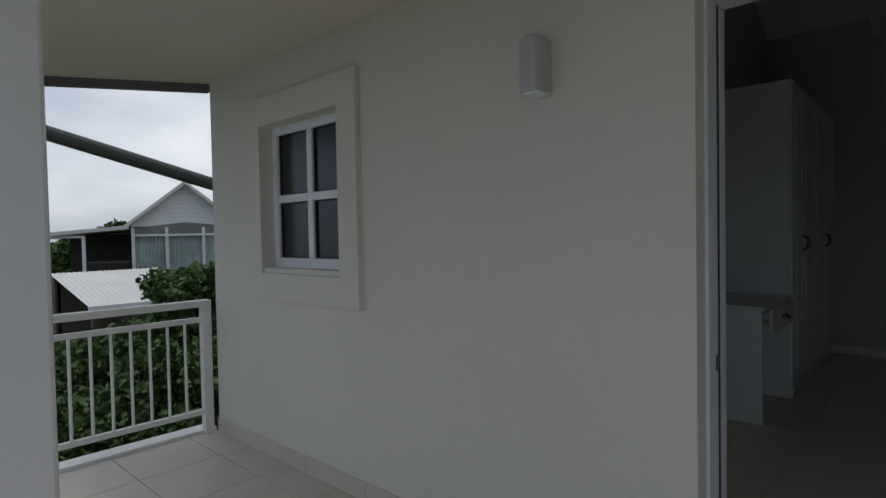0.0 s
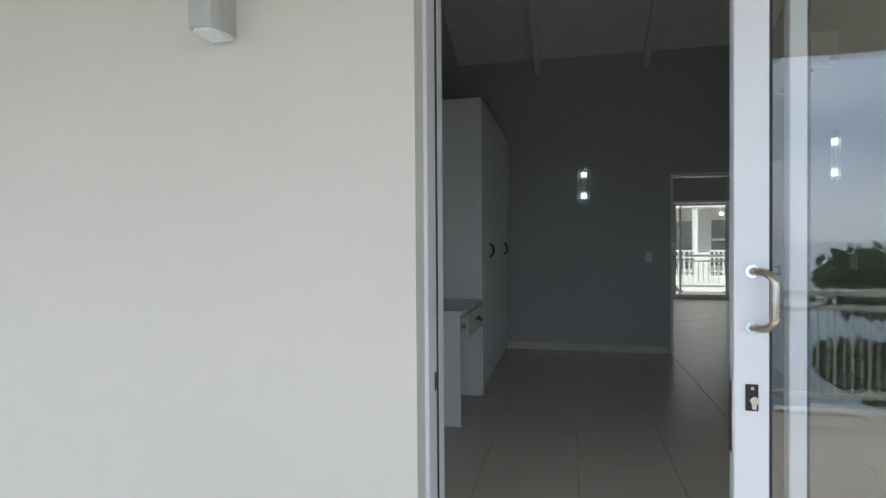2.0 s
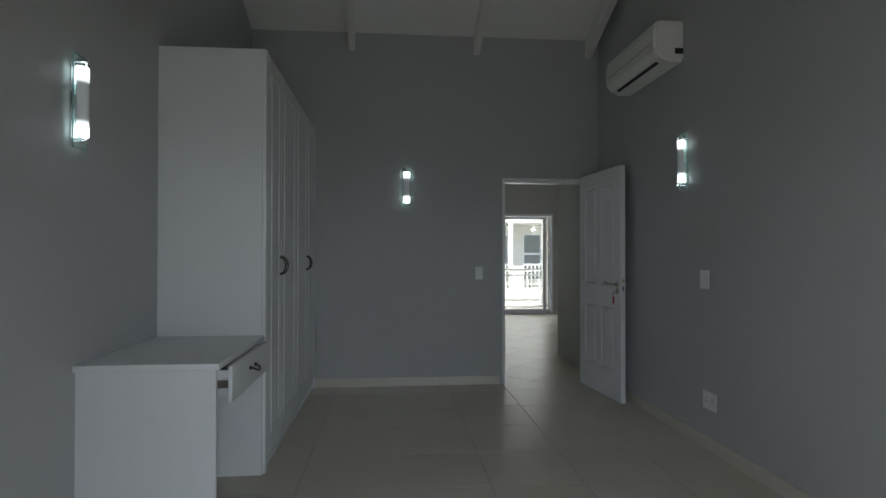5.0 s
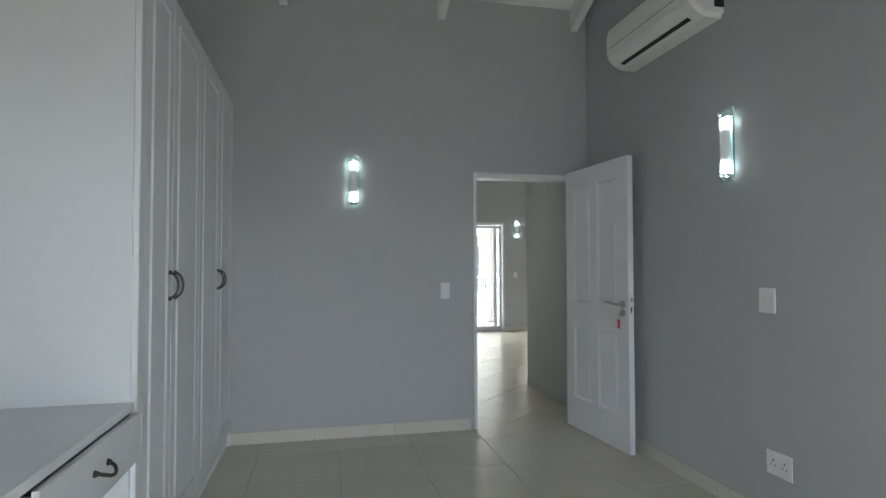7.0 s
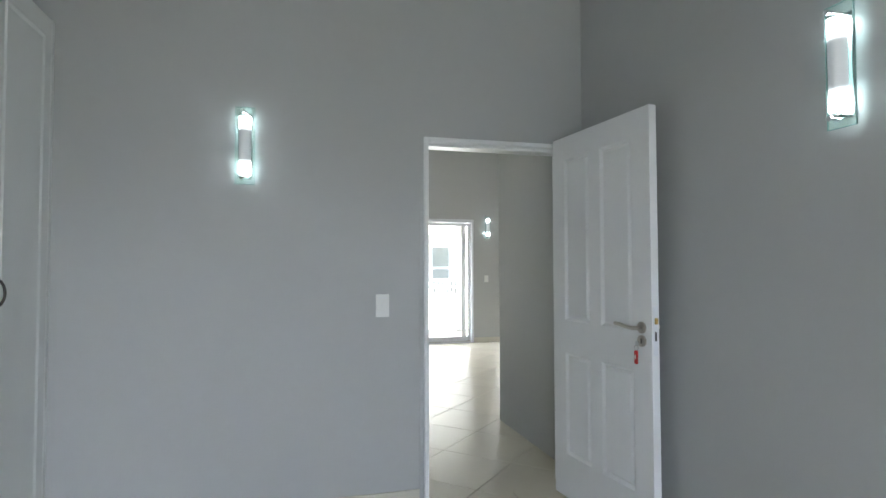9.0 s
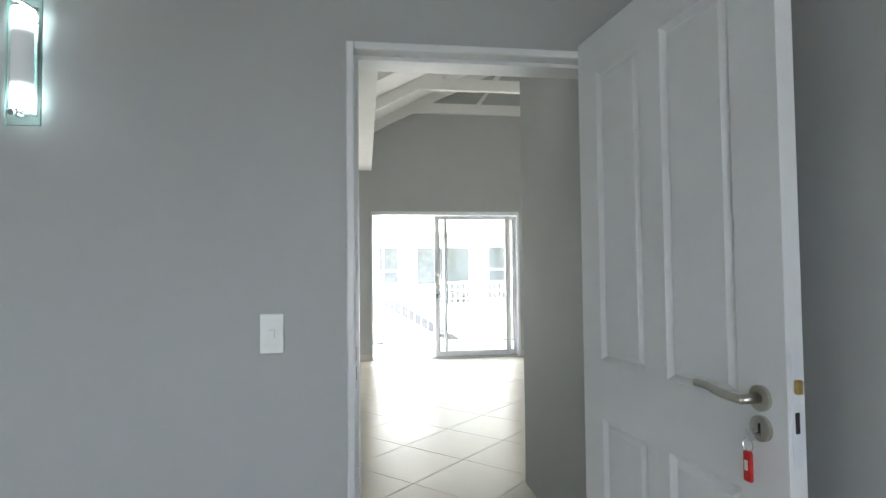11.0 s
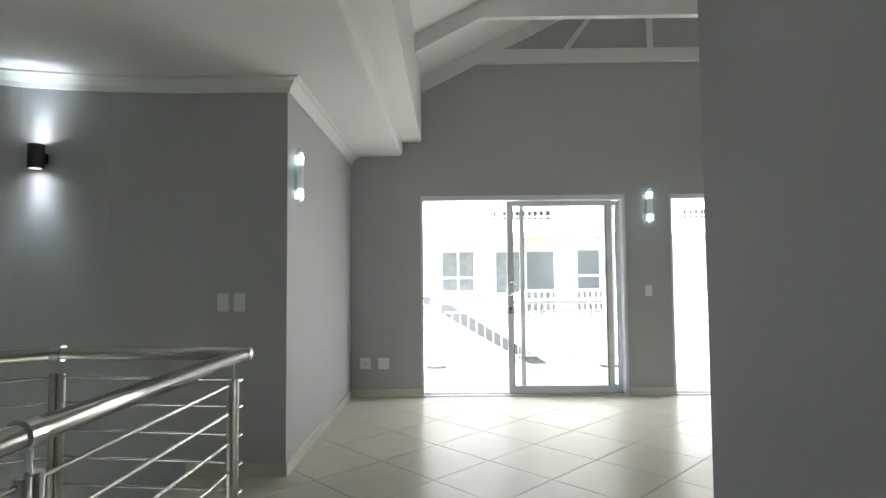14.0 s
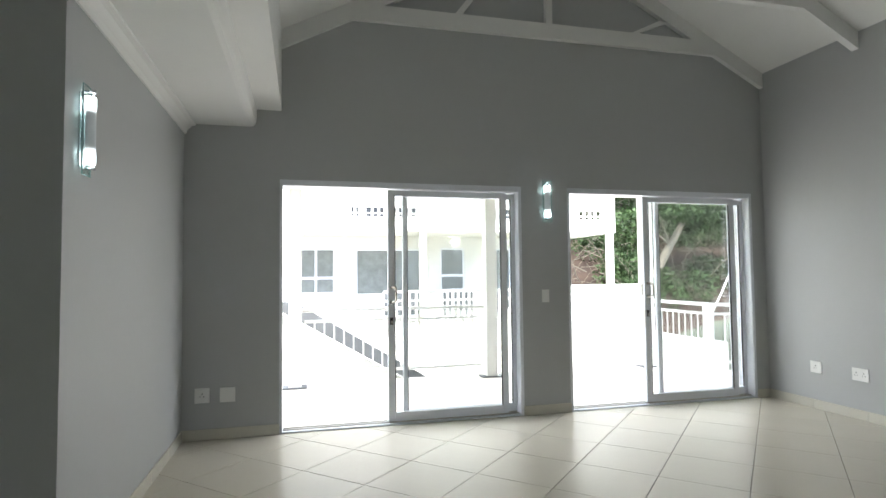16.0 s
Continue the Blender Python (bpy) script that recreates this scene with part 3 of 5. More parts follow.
# thin raised plaster edge round the lounge doors
for n, (x0, x1) in (("trim_slider_1", S1), ("trim_slider_2", S2)):
    bm = bmesh.new()
    bx(bm, x0 - 0.004, x0 + 0.02, LIV_Y - 0.004, LIV_Y + 0.012, 0.0, SZ + 0.004)
    bx(bm, x1 - 0.02, x1 + 0.004, LIV_Y - 0.004, LIV_Y + 0.012, 0.0, SZ + 0.004)
    bx(bm, x0 + 0.02, x1 - 0.02, LIV_Y - 0.004, LIV_Y + 0.012, SZ - 0.014, SZ + 0.004)
    structure(n, bm, M_ALU, "thin white bead round the sliding door", "trim")

# ---- skirtings ----
def skirting(name, runs, material=M_SKIRT, h=0.085, label="cream tile skirting along the wall"):
    bm = bmesh.new()
    for x0, x1, y0, y1 in runs:
        long_x = (x1 - x0) > (y1 - y0)
        a, b = (x0, x1) if long_x else (y0, y1)
        n = max(1, round((b - a) / 0.515))
        for i in range(n):
            s, e = a + (b - a) * i / n + 0.0012, a + (b - a) * (i + 1) / n - 0.0012
            if long_x:
                bx(bm, s, e, y0, y1, 0.0, h, 0.002)
            else:
                bx(bm, x0, x1, s, e, 0.0, h, 0.002)
    return structure(name, bm, material, label, "skirting")


T = 0.012
skirting("baseboard_bedroom", [(-0.87, 0.909, BED_Y - T, BED_Y), (1.849, RX - T, BED_Y - T, BED_Y), (RX - T, RX, 0.25, BED_Y - T), (LX, LX + T, 0.25, 2.39)])
skirting("baseboard_lounge", [(0.333, S1[0], LIV_Y - T, LIV_Y), (S1[1], S2[0], LIV_Y - T, LIV_Y), (S2[1], 5.985 - T, LIV_Y - T, LIV_Y), (5.985 - T, 5.985, 6.755, LIV_Y),
                              (0.333, 0.333 + T, 9.13, LIV_Y - T), (1.932, 2.06, 6.755, 6.755 + T), (-0.3, 0.333 + T, 9.13 - T, 9.13)])
skirting("baseboard_balcony", [(-3.66, -0.53, -T, 0.0)], M_BTILE, 0.095, "beige tile skirting along the balcony wall")
bm = bmesh.new()
bx(bm, -3.83, -3.70, -3.01, 0.0, -0.02, 0.022, 0.006), bx(bm, -3.70, 4.6, -3.04, -2.91, -0.02, 0.022, 0.006)
structure("trim_balcony_edge", bm, M_RAIL, "white painted kerb along the balcony edge", "kerb")
# ---- railings outside ----
def railing(name, a, b, z=0.0, label="white painted steel balcony railing", group="white railings", top=0.905, post_ends=(True, True), gap=0.108):
    a, b = Vector((*a, z)), Vector((*b, z))
    L, ang = (b - a).length, math.atan2(b.y - a.y, b.x - a.x)
    r = empty(name, a.x, a.y, z, label, "railing", group)
    r.rotation_euler = (0, 0, ang)
    n_post = max(1, round(L / 1.9))
    posts = [L * i / n_post for i in range(n_post + 1)]
    for i, p in enumerate(posts):
        if (i == 0 and not post_ends[0]) or (i == n_post and not post_ends[1]):
            continue
        part("post", box(p - 0.03, p + 0.03, -0.03, 0.03, 0.0, top - 0.045, 0.004), M_RAIL, r)
    part("top_rail", box(-0.03, L + 0.03, -0.035, 0.035, top - 0.045, top, 0.006), M_RAIL, r)
    for i in range(n_post):
        s, e = posts[i] + 0.03, posts[i + 1] - 0.03
        part("mid_rail", box(s, e, -0.017, 0.017, 0.755, 0.79, 0.004), M_RAIL, r)
        part("bottom_rail", box(s, e, -0.017, 0.017, 0.13, 0.165, 0.004), M_RAIL, r)
        k = max(1, round((e - s) / gap))
        for j in range(1, k):
            x = s + (e - s) * j / k
            part("baluster", rod(bmesh.new(), (x, 0, 0.165), (x, 0, 0.755), 0.0095, 8), M_RAIL, r)
    return r


railing("balcony_railing", (-3.70, -0.06), (-3.70, -2.86))
railing("balcony_railing", (-3.70, -2.90), (4.4, -2.90), post_ends=(False, True))
railing("terrace_railing", (1.26, 13.66), (3.58, 13.66), -0.03, "white painted steel terrace railing", top=0.93, post_ends=(False, False), gap=0.12)
railing("terrace_railing", (6.53, 13.05), (6.45, 17.0), -0.03, "white painted steel terrace railing", top=0.92, gap=0.13)
railing("terrace_railing", (6.53, 12.95), (8.1, 11.9), -0.03, "white painted steel terrace railing", top=0.92, gap=0.13)

# ---- wall lamps ----
def sconce():
    s = empty("wall_lamp", 0, 0, -5, "lit glass and chrome wall lamp with a frosted cover", "wall lamp", "glass wall lamps")
    part("back_plate", box(-0.030, 0.030, -0.010, 0.0, -0.165, 0.165, 0.003), M_CHROME, s)
    p = part("glass_plate", box(-0.046, 0.046, -0.026, -0.021, -0.195, 0.195), M_PLATE, s, "clear glass plate with bright greenish edges")
    p.visible_shadow = False
    e = bmesh.new()
    bx(e, -0.048, -0.046, -0.0265, -0.0205, -0.197, 0.197), bx(e, 0.046, 0.048, -0.0265, -0.0205, -0.197, 0.197)
    bx(e, -0.046, 0.046, -0.0265, -0.0205, -0.197, -0.195), bx(e, -0.046, 0.046, -0.0265, -0.0205, 0.195, 0.197)
    part("glass_edge", e, M_GLEDGE, p, "pale green polished glass edge")
    # half-round frosted cover, a little waisted
    c, n, m = bmesh.new(), 12, 14
    rows = []
    for j in range(m + 1):
        z = -0.145 + 0.29 * j / m
        w = 0.031 - 0.001 * math.cos(z / 0.145 * math.pi / 2)
        rows.append([c.verts.new((w * math.cos(math.pi * i / n), -0.028 - 0.031 * math.sin(math.pi * i / n), z)) for i in range(n + 1)])
    for A, B in zip(rows, rows[1:]):
        for i in range(n):
            c.faces.new((A[i], A[i + 1], B[i + 1], B[i]))
    c.faces.new(rows[0]), c.faces.new(rows[-1][::-1])
    part("frosted_cover", c, M_BULB, s, "frosted cover glowing at both ends", True)
    for sg in (-1, 1):
        k = bmesh.new()
        rod(k, (-0.012, -0.010, sg * 0.168), (-0.012, -0.054, sg * 0.168), 0.0055, 10)
        rod(k, (-0.012, -0.054, sg * 0.168), (-0.012, -0.062, sg * 0.168), 0.009, 12)
        tube(k, [(-0.012, -0.05, sg * 0.168), (0.01, -0.045, sg * 0.160), (0.024, -0.037, sg * 0.150)], 0.004, 8)
        part("chrome_clip", k, M_CHROME, s)
        part("clip_screw", rod(bmesh.new(), (0.038, -0.026, sg * 0.105), (0.038, -0.030, sg * 0.105), 0.003, 8), M_NICKEL, s)
    return s


lamp = sconce()
SCONCES = [(0.0, BED_Y, 1.905, 0), (RX, 3.635, 1.912, -90), (LX, 2.37, 1.90, 90), (0.333, 9.30, 1.938, 90), (3.50, LIV_Y, 1.98, 0)]
for x, y, z, r in SCONCES[1:]:
    copy_thing(lamp, pose(x, y, z, 0, 0, r))
lamp.matrix_basis = pose(*SCONCES[0][:3])


def bulkhead_lamp():
    b = empty("outdoor_lamp", -1.04, 0.0, 1.912, "grey cast wall lamp with a curved cover", "wall lamp")
    prof = [(-0.045, 0.0), (-0.045, -0.088), (-0.040, -0.1), (0.008, -0.1), (0.020, -0.094), (0.028, -0.075), (0.030, 0.0)]
    g = prism(bmesh.new(), prof, "z", -0.1, 0.1)
    top = [e for e in g.edges if all(v.co.z > 0.09 for v in e.verts)]
    bmesh.ops.bevel(g, geom=top, offset=0.018, segments=3, affect="EDGES")
    part("cover", g, M_LAMPG, b)
    part("lens", prism(bmesh.new(), [(x * 0.86, y * 0.86 - 0.005) for x, y in prof], "z", -0.108, -0.1), M_TUBE, b)
    sc = bmesh.new()
    for x, y in ((-0.036, -0.09), (0.03, -0.06)):
        rod(sc, (x, y, -0.106), (x, y, -0.1), 0.004, 8)
    part("screw", sc, M_NICKEL, b)


bulkhead_lamp()


def updown_lamp():
    x, y = -1.165, 9.0
    u = empty("stairwell_lamp", x, y, 2.015, "dark grey cylinder wall lamp shining up and down", "wall lamp")
    c = bmesh.new()
    seg = 20
    for i in range(seg):
        a0, a1 = 2 * math.pi * i / seg, 2 * math.pi * (i + 1) / seg
        ring = []
        for r in (0.045, 0.039):
            for z in (-0.075, 0.075):
                ring.append([c.verts.new((r * math.cos(a), -0.075 + r * math.sin(a), z)) for a in (a0, a1)])
        c.faces.new((*ring[0], *ring[1][::-1])), c.faces.new((*ring[2][::-1], *ring[3]))
        c.faces.new((*ring[0][::-1], *ring[2])), c.faces.new((*ring[1], *ring[3][::-1]))
    bmesh.ops.remove_doubles(c, verts=c.verts, dist=1e-5)
    part("body", c, M_DARK, u)
    part("bracket", box(-0.02, 0.02, -0.035, 0.01, -0.03, 0.03), M_DARK, u)
    for sg in (-1, 1):
        part("lens", rod(bmesh.new(), (0, -0.075, sg * 0.045), (0, -0.075, sg * 0.05), 0.0385, 16), M_SPOTGLOW, u, "lit lamp lens")
        d = bpy.data.lights.new("stairwell_beam", "SPOT")
        d.energy, d.spot_size, d.spot_blend, d.shadow_soft_size, d.color = 0.75, radians(62), 0.9, 0.02, (0.74, 0.87, 1.0)
        ob = new("stairwell_beam", d)
        ob.matrix_world = look((x, y - 0.075, 2.015 + sg * 0.06), (x, y - 0.05, 2.015 + sg * 1.0))


updown_lamp()


# ---- switches and sockets ----
def plate(name, x, y, z, rz, w, h, label, category, rockers=0, holes=0, group=""):
    p = empty(name, x, y, z, label, category, group)
    p.rotation_euler = (0, 0, radians(rz))
    part("cover_plate", box(-w / 2, w / 2, -0.009, 0.0, -h / 2, h / 2, 0.003), M_SWITCH, p)
    for i in range(rockers):
        part("rocker", box(-0.009, 0.009, -0.013, -0.0085, -0.013, 0.013, 0.002), M_SWITCH, p)
        part("label_strip", box(-w * 0.36, w * 0.36, -0.0105, -0.0092, h * 0.32, h * 0.37), M_TRIM, p)
        part("label_strip", box(-w * 0.36, w * 0.36, -0.0105, -0.0092, -h * 0.29, -h * 0.26), M_TRIM, p)
    for i in range(holes):
        cx = (i - (holes - 1) / 2) * w * 0.46
        hb = bmesh.new()
        for dx, dz, r in ((0, 0.014, 0.0045), (-0.013, -0.008, 0.0036), (0.013, -0.008, 0.0036)):
            rod(hb, (cx + dx, -0.0098, dz), (cx + dx, -0.0088, dz), r, 10)
        part("pin_holes", hb, M_BLACK, p, "dark round pin holes")
        part("rocker", box(cx - 0.006, cx + 0.006, -0.013, -0.0085, h * 0.3, h * 0.42, 0.0015), M_SWITCH, p)
    return p


SW, SO = "white plastic light switch on a grey wall", "white plastic wall socket with round pin holes"
plate("light_switch", 0.705, BED_Y, 1.08, 0, 0.072, 0.122, SW, "light switch", 1)
plate("light_switch", RX, 3.40, 1.10, -90, 0.10, 0.122, SW, "light switch", 1)
plate("blank_plate", LX, 1.59, 1.125, 90, 0.10, 0.118, "white blank plate on the bedroom wall", "wall plate")
plate("wall_socket", RX, 3.345, 0.32, -90, 0.15, 0.115, SO, "socket", 0, 2)
plate("light_switch", 3.475, LIV_Y, 1.092, 0, 0.072, 0.118, SW, "light switch", 1)
plate("light_switch", -0.075, 9.127, 1.10, 0, 0.075, 0.12, "white plastic light switch on the stairwell wall", "light switch", 1, group="stairwell switches")
plate("light_switch", 0.030, 9.13, 1.10, 0, 0.075, 0.12, "white plastic light switch on the stairwell wall", "light switch", 1, group="stairwell switches")
plate("wall_socket", 0.486, LIV_Y, 0.352, 0, 0.112, 0.118, "white plastic socket low on the lounge wall", "socket", 0, 1, group="lounge sockets")
plate("blank_plate", 0.678, LIV_Y, 0.35, 0, 0.118, 0.118, "white blank plastic plate low on the lounge wall", "wall plate", group="lounge sockets")
plate("wall_socket", 5.985, 10.91, 0.39, -90, 0.115, 0.11, "white plastic socket low on the lounge wall", "socket", 0, 1, group="lounge sockets")
plate("wall_socket", 5.985, 10.475, 0.39, -90, 0.15, 0.11, "white plastic double socket low on the lounge wall", "socket", 0, 2, group="lounge sockets")


# ---- interior door ----
def door():
    f = empty("door_frame", -0.016, 0, 0, "white painted door frame in the grey wall", "door frame", kind="structure")
    b = bmesh.new()
    # flat outer return, rounded bead, jamb lining and door stop
    for x0, x1 in ((0.925, 0.950), (1.840, 1.865)):
        bx(b, x0, x1, BED_Y - 0.004, BED_Y + 0.148, 0.0, 2.035)
    bx(b, 0.950, 1.840, BED_Y - 0.004, BED_Y + 0.148, 2.010, 2.035)
    part("outer_return", b, M_WALL, f, "grey painted flat outer edge")
    b = bmesh.new()
    for x0, x1 in ((0.9502, 0.976), (1.814, 1.8398)):
        bx(b, x0, x1, BED_Y - 0.020, BED_Y + 0.150, 0.0, 2.0098, 0.006)
    bx(b, 0.976, 1.814, BED_Y - 0.020, BED_Y + 0.150, 1.984, 2.0098, 0.006)
    bx(b, 0.976, 0.988, BED_Y + 0.042, BED_Y + 0.148, 0.0, 1.972), bx(b, 1.804, 1.814, BED_Y + 0.042, BED_Y + 0.148, 0.0, 1.972)
    bx(b, 0.976, 1.814, BED_Y + 0.042, BED_Y + 0.148, 1.972, 1.984)
    part("frame_members", b, M_TRIM, f)
    part("strike_plate", box(0.976, 0.9785, BED_Y + 0.002, BED_Y + 0.028, 0.90, 1.05), M_NICKEL, f)
    part("latch_slot", box(0.9785, 0.9795, BED_Y + 0.009, BED_Y + 0.021, 0.925, 0.965), M_BLACK, f)
    part("latch_slot", box(0.9785, 0.9795, BED_Y + 0.009, BED_Y + 0.021, 0.985, 1.03), M_BLACK, f)

    d = empty("bedroom_door", 1.745, BED_Y - 0.024, 0.008, "white panelled door standing open with a lever handle", "door")
    d.rotation_euler = (0, 0, radians(-84.3))
    # leaf lies along +x from the hinge; room face at +y side after the turn
    W, H, TH = 0.805, 2.012, 0.04
    cols = [(0.115, 0.345), (0.44, 0.68)]
    rows = [(0.24, 0.80), (0.98, 1.885)]
    fb = bmesh.new()
    xs = [0, cols[0][0], cols[0][1], cols[1][0], cols[1][1], W]
    for i in (0, 2, 4):
        bx(fb, xs[i], xs[i + 1], -TH, 0, 0, H)
    for x0, x1 in cols:
        for z0, z1 in ((0, rows[0][0]), (rows[0][1], rows[1][0]), (rows[1][1], H)):
            bx(fb, x0, x1, -TH, 0, z0, z1)
    part("stiles_and_rails", fb, M_TRIM, d)
    for x0, x1 in cols:
        for z0, z1 in rows:
            p = bmesh.new()
            m_, e = 0.030, 0.013
            for ya, yb in ((-e, -0.002), (-TH + e, -TH + 0.002)):
                o = [p.verts.new(v) for v in ((x0, ya * 0, z0), (x1, ya * 0, z0), (x1, ya * 0, z1), (x0, ya * 0, z1))] if ya > -0.02 else \
                    [p.verts.new(v) for v in ((x0, -TH, z0), (x1, -TH, z0), (x1, -TH, z1), (x0, -TH, z1))]
                i1 = [p.verts.new(v) for v in ((x0 + m_ * 0.5, ya, z0 + m_ * 0.5), (x1 - m_ * 0.5, ya, z0 + m_ * 0.5), (x1 - m_ * 0.5, ya, z1 - m_ * 0.5), (x0 + m_ * 0.5, ya, z1 - m_ * 0.5))]
                i2 = [p.verts.new(v) for v in ((x0 + m_, yb, z0 + m_), (x1 - m_, yb, z0 + m_), (x1 - m_, yb, z1 - m_), (x0 + m_, yb, z1 - m_))]
                for A, B in ((o, i1), (i1, i2)):
                    for k in range(4):
                        p.faces.new((A[k], A[(k + 1) % 4], B[(k + 1) % 4], B[k]))
                p.faces.new(i2)
            part("panel", p, M_TRIM, d)
    hx = W - 0.062
    for s, y0 in ((-1, -TH), (1, 0.0)):
        r = bmesh.new()
        rod(r, (hx, y0, 1.000), (hx, y0 + s * 0.008, 1.000), 0.026, 24)
        part("rose", r, M_NICKEL, d)
        r = bmesh.new()
        rod(r, (hx, y0, 0.940), (hx, y0 + s * 0.008, 0.940), 0.026, 24)
        esc = part("escutcheon", r, M_NICKEL, d)
        part("keyhole", box(hx - 0.003, hx + 0.003, min(y0 + s * 0.008, y0 + s * 0.0088), max(y0 + s * 0.008, y0 + s * 0.0088), 0.927, 0.951), M_BLACK, esc)
        l = bmesh.new()
        rod(l, (hx, y0 + s * 0.008, 1.000), (hx, y0 + s * 0.05, 1.000), 0.0095, 14)
        tube(l, [(hx + 0.005, y0 + s * 0.05, 1.000), (hx - 0.03, y0 + s * 0.05, 1.000), (hx - 0.06, y0 + s * 0.052, 1.003), (hx - 0.09, y0 + s * 0.054, 1.010), (hx - 0.125, y0 + s * 0.055, 1.011)], 0.0085, 12)
        part("lever", l, M_NICKEL, d, "satin steel lever handle", True)
    lk = part("lock_case_plate", box(W, W + 0.002, -TH + 0.008, -0.008, 0.88, 1.10), M_ALU, d)
    part("latch_bolt", box(W + 0.002, W + 0.012, -TH + 0.013, -0.013, 1.02, 1.048, 0.003), M_BRASS, lk, "brass latch bolt")
    part("bolt_slot", box(W + 0.002, W + 0.0026, -TH + 0.015, -0.015, 0.945, 0.985), M_BLACK, lk)
    hg = bmesh.new()
    for z in (0.25, 1.75):
        rod(hg, (-0.004, 0.004, z), (-0.004, 0.004, z + 0.1), 0.007, 10)
    part("hinge", hg, M_NICKEL, d)
    return d, hx, TH


bed_door, key_x, door_th = door()
# key with its tag, in the lock
key = empty("key_with_tag", 0, 0, 0, "small door key with a red plastic tag", "key")
key.location, key.rotation_euler = bed_door.location + Vector((0, 0, -0.025)), bed_door.rotation_euler
kb = bmesh.new()
rod(kb, (key_x, -door_th - 0.006, 0.955), (key_x, -door_th - 0.024, 0.955), 0.003, 8)
bx(kb, key_x - 0.002, key_x + 0.002, -door_th - 0.038, -door_th - 0.022, 0.943, 0.967)
part("key_blade", kb, M_CHROME, key)
tube_pts = arc((key_x - 0.002, -door_th - 0.034, 0.935), (1, 0, 0), (0, 0, 1), 0.013, 0, 2 * math.pi - 0.01, 16)
part("key_ring", tube(bmesh.new(), tube_pts, 0.0012, 6), M_CHROME, key)
tg = box(key_x - 0.012, key_x + 0.008, -door_th - 0.040, -door_th - 0.030, 0.862, 0.923, 0.004)
part("tag", tg, M_RED, key, "red plastic tag")
part("tag_paper", box(key_x - 0.006, key_x + 0.002, -door_th - 0.0408, -door_th - 0.0402, 0.885, 0.905), M_SWITCH, key)


# ---- wardrobe and desk ----
WX, WY0, WY1, WH = -0.86, 3.21, BED_Y, 2.452


def pull(parent, px, py, pz_, up=True):
    """Bowed dark pull: two feet and a curved grip, standing out along +x."""
    b = bmesh.new()
    pts = []
    for i in range(11):
        t = i / 10 * 2 - 1
        o = 0.03 * (1 - t * t) ** 0.6 + 0.006
        pts.append((px + o, py, pz_ + 0.055 * t) if up else (px + o, py + 0.05 * t, pz_ - 0.02 * (1 - t * t)))
    tube(b, pts, 0.0055, 8)
    for t in (-1, 1):
        q = (px, py, pz_ + 0.055 * t) if up else (px, py + 0.05 * t, pz_)
        rod(b, q, (q[0] + 0.010, q[1], q[2]), 0.011, 12, 0.007)
    part("handle", b, M_IRON, parent, "dark bowed metal handle", True)


def panel_door(name, y0, y1, z0, z1, parent, hinge_left):
    b = bmesh.new()
    x0, x1 = WX - 0.018, WX
    bx(b, x0, x1, y0, y1, z0, z1, 0.0025)
    d = part(name, b, M_LAM, parent)
    # vertical raised panel with a routed border
    a, c, lo, hi = y0 + 0.07, y1 - 0.07, z0 + 0.09, z1 - 0.09
    p = bmesh.new()
    rings = []
    for inset, depth in ((0.0, 0.0005), (0.008, 0.007), (0.017, 0.007), (0.030, 0.0012)):
        rings.append([p.verts.new((x1 + depth, yy, zz)) for yy, zz in ((a + inset, lo + inset), (c - inset, lo + inset), (c - inset, hi - inset), (a + inset, hi - inset))])
    for A, B in zip(rings, rings[1:]):
        for k in range(4):
            p.faces.new((A[k], A[(k + 1) % 4], B[(k + 1) % 4], B[k]))
    p.faces.new(rings[-1])
    part("raised_panel", p, M_LAM, d)
    pull(d, x1, (y1 - 0.04) if hinge_left else (y0 + 0.04), 1.19)


ward = empty("wardrobe", 0, 0, 0, "tall white built-in wardrobe with four panelled doors", "wardrobe")
part("side_panel", box(LX, WX - 0.02, WY0, WY0 + 0.02, 0.0, WH, 0.0015), M_LAM, ward)
part("top_panel", box(LX, WX - 0.02, WY0 + 0.02, WY1, WH - 0.02, WH), M_LAM, ward)
part("base_panel", box(LX, WX - 0.02, WY0 + 0.02, WY1, 0.0, 0.02), M_LAM, ward)
part("back_panel", box(LX, LX + 0.01, WY0 + 0.02, WY1, 0.02, WH - 0.02), M_LAM, ward)
part("plinth", box(WX - 0.06, WX - 0.03, WY0 + 0.02, WY1, 0.02, 0.09), M_LAM, ward)
part("end_stile", box(WX - 0.02, WX + 0.002, WY0, WY0 + 0.057, 0.0, WH, 0.004), M_LAM, ward)
SEAMS = [WY0 + 0.06, 3.66, 4.20, 4.75, WY1 - 0.03]
for i in range(4):
    panel_door("door", SEAMS[i] + 0.0022, SEAMS[i + 1] - 0.0022, 0.10, WH - 0.004, ward, i % 2 == 0)
part("end_stile", box(WX - 0.02, WX, WY1 - 0.029, WY1 - 0.001, 0.0, WH), M_LAM, ward)

desk = empty("desk", 0, 0, 0, "white laminate built-in desk with one slightly open drawer", "desk")
part("desktop", box(LX, -0.866, 2.372, WY0 - 0.001, 0.768, 0.797, 0.003), M_LAM, desk)
part("side_panel", box(LX, -0.885, 2.395, 2.413, 0.0, 0.767, 0.0015), M_LAM, desk)
part("side_panel", box(LX, -0.875, WY0 - 0.02, WY0 - 0.001, 0.0, 0.767, 0.0015), M_LAM, desk)
part("back_rail", box(LX, LX + 0.018, 2.413, WY0 - 0.02, 0.45, 0.767), M_LAM, desk)
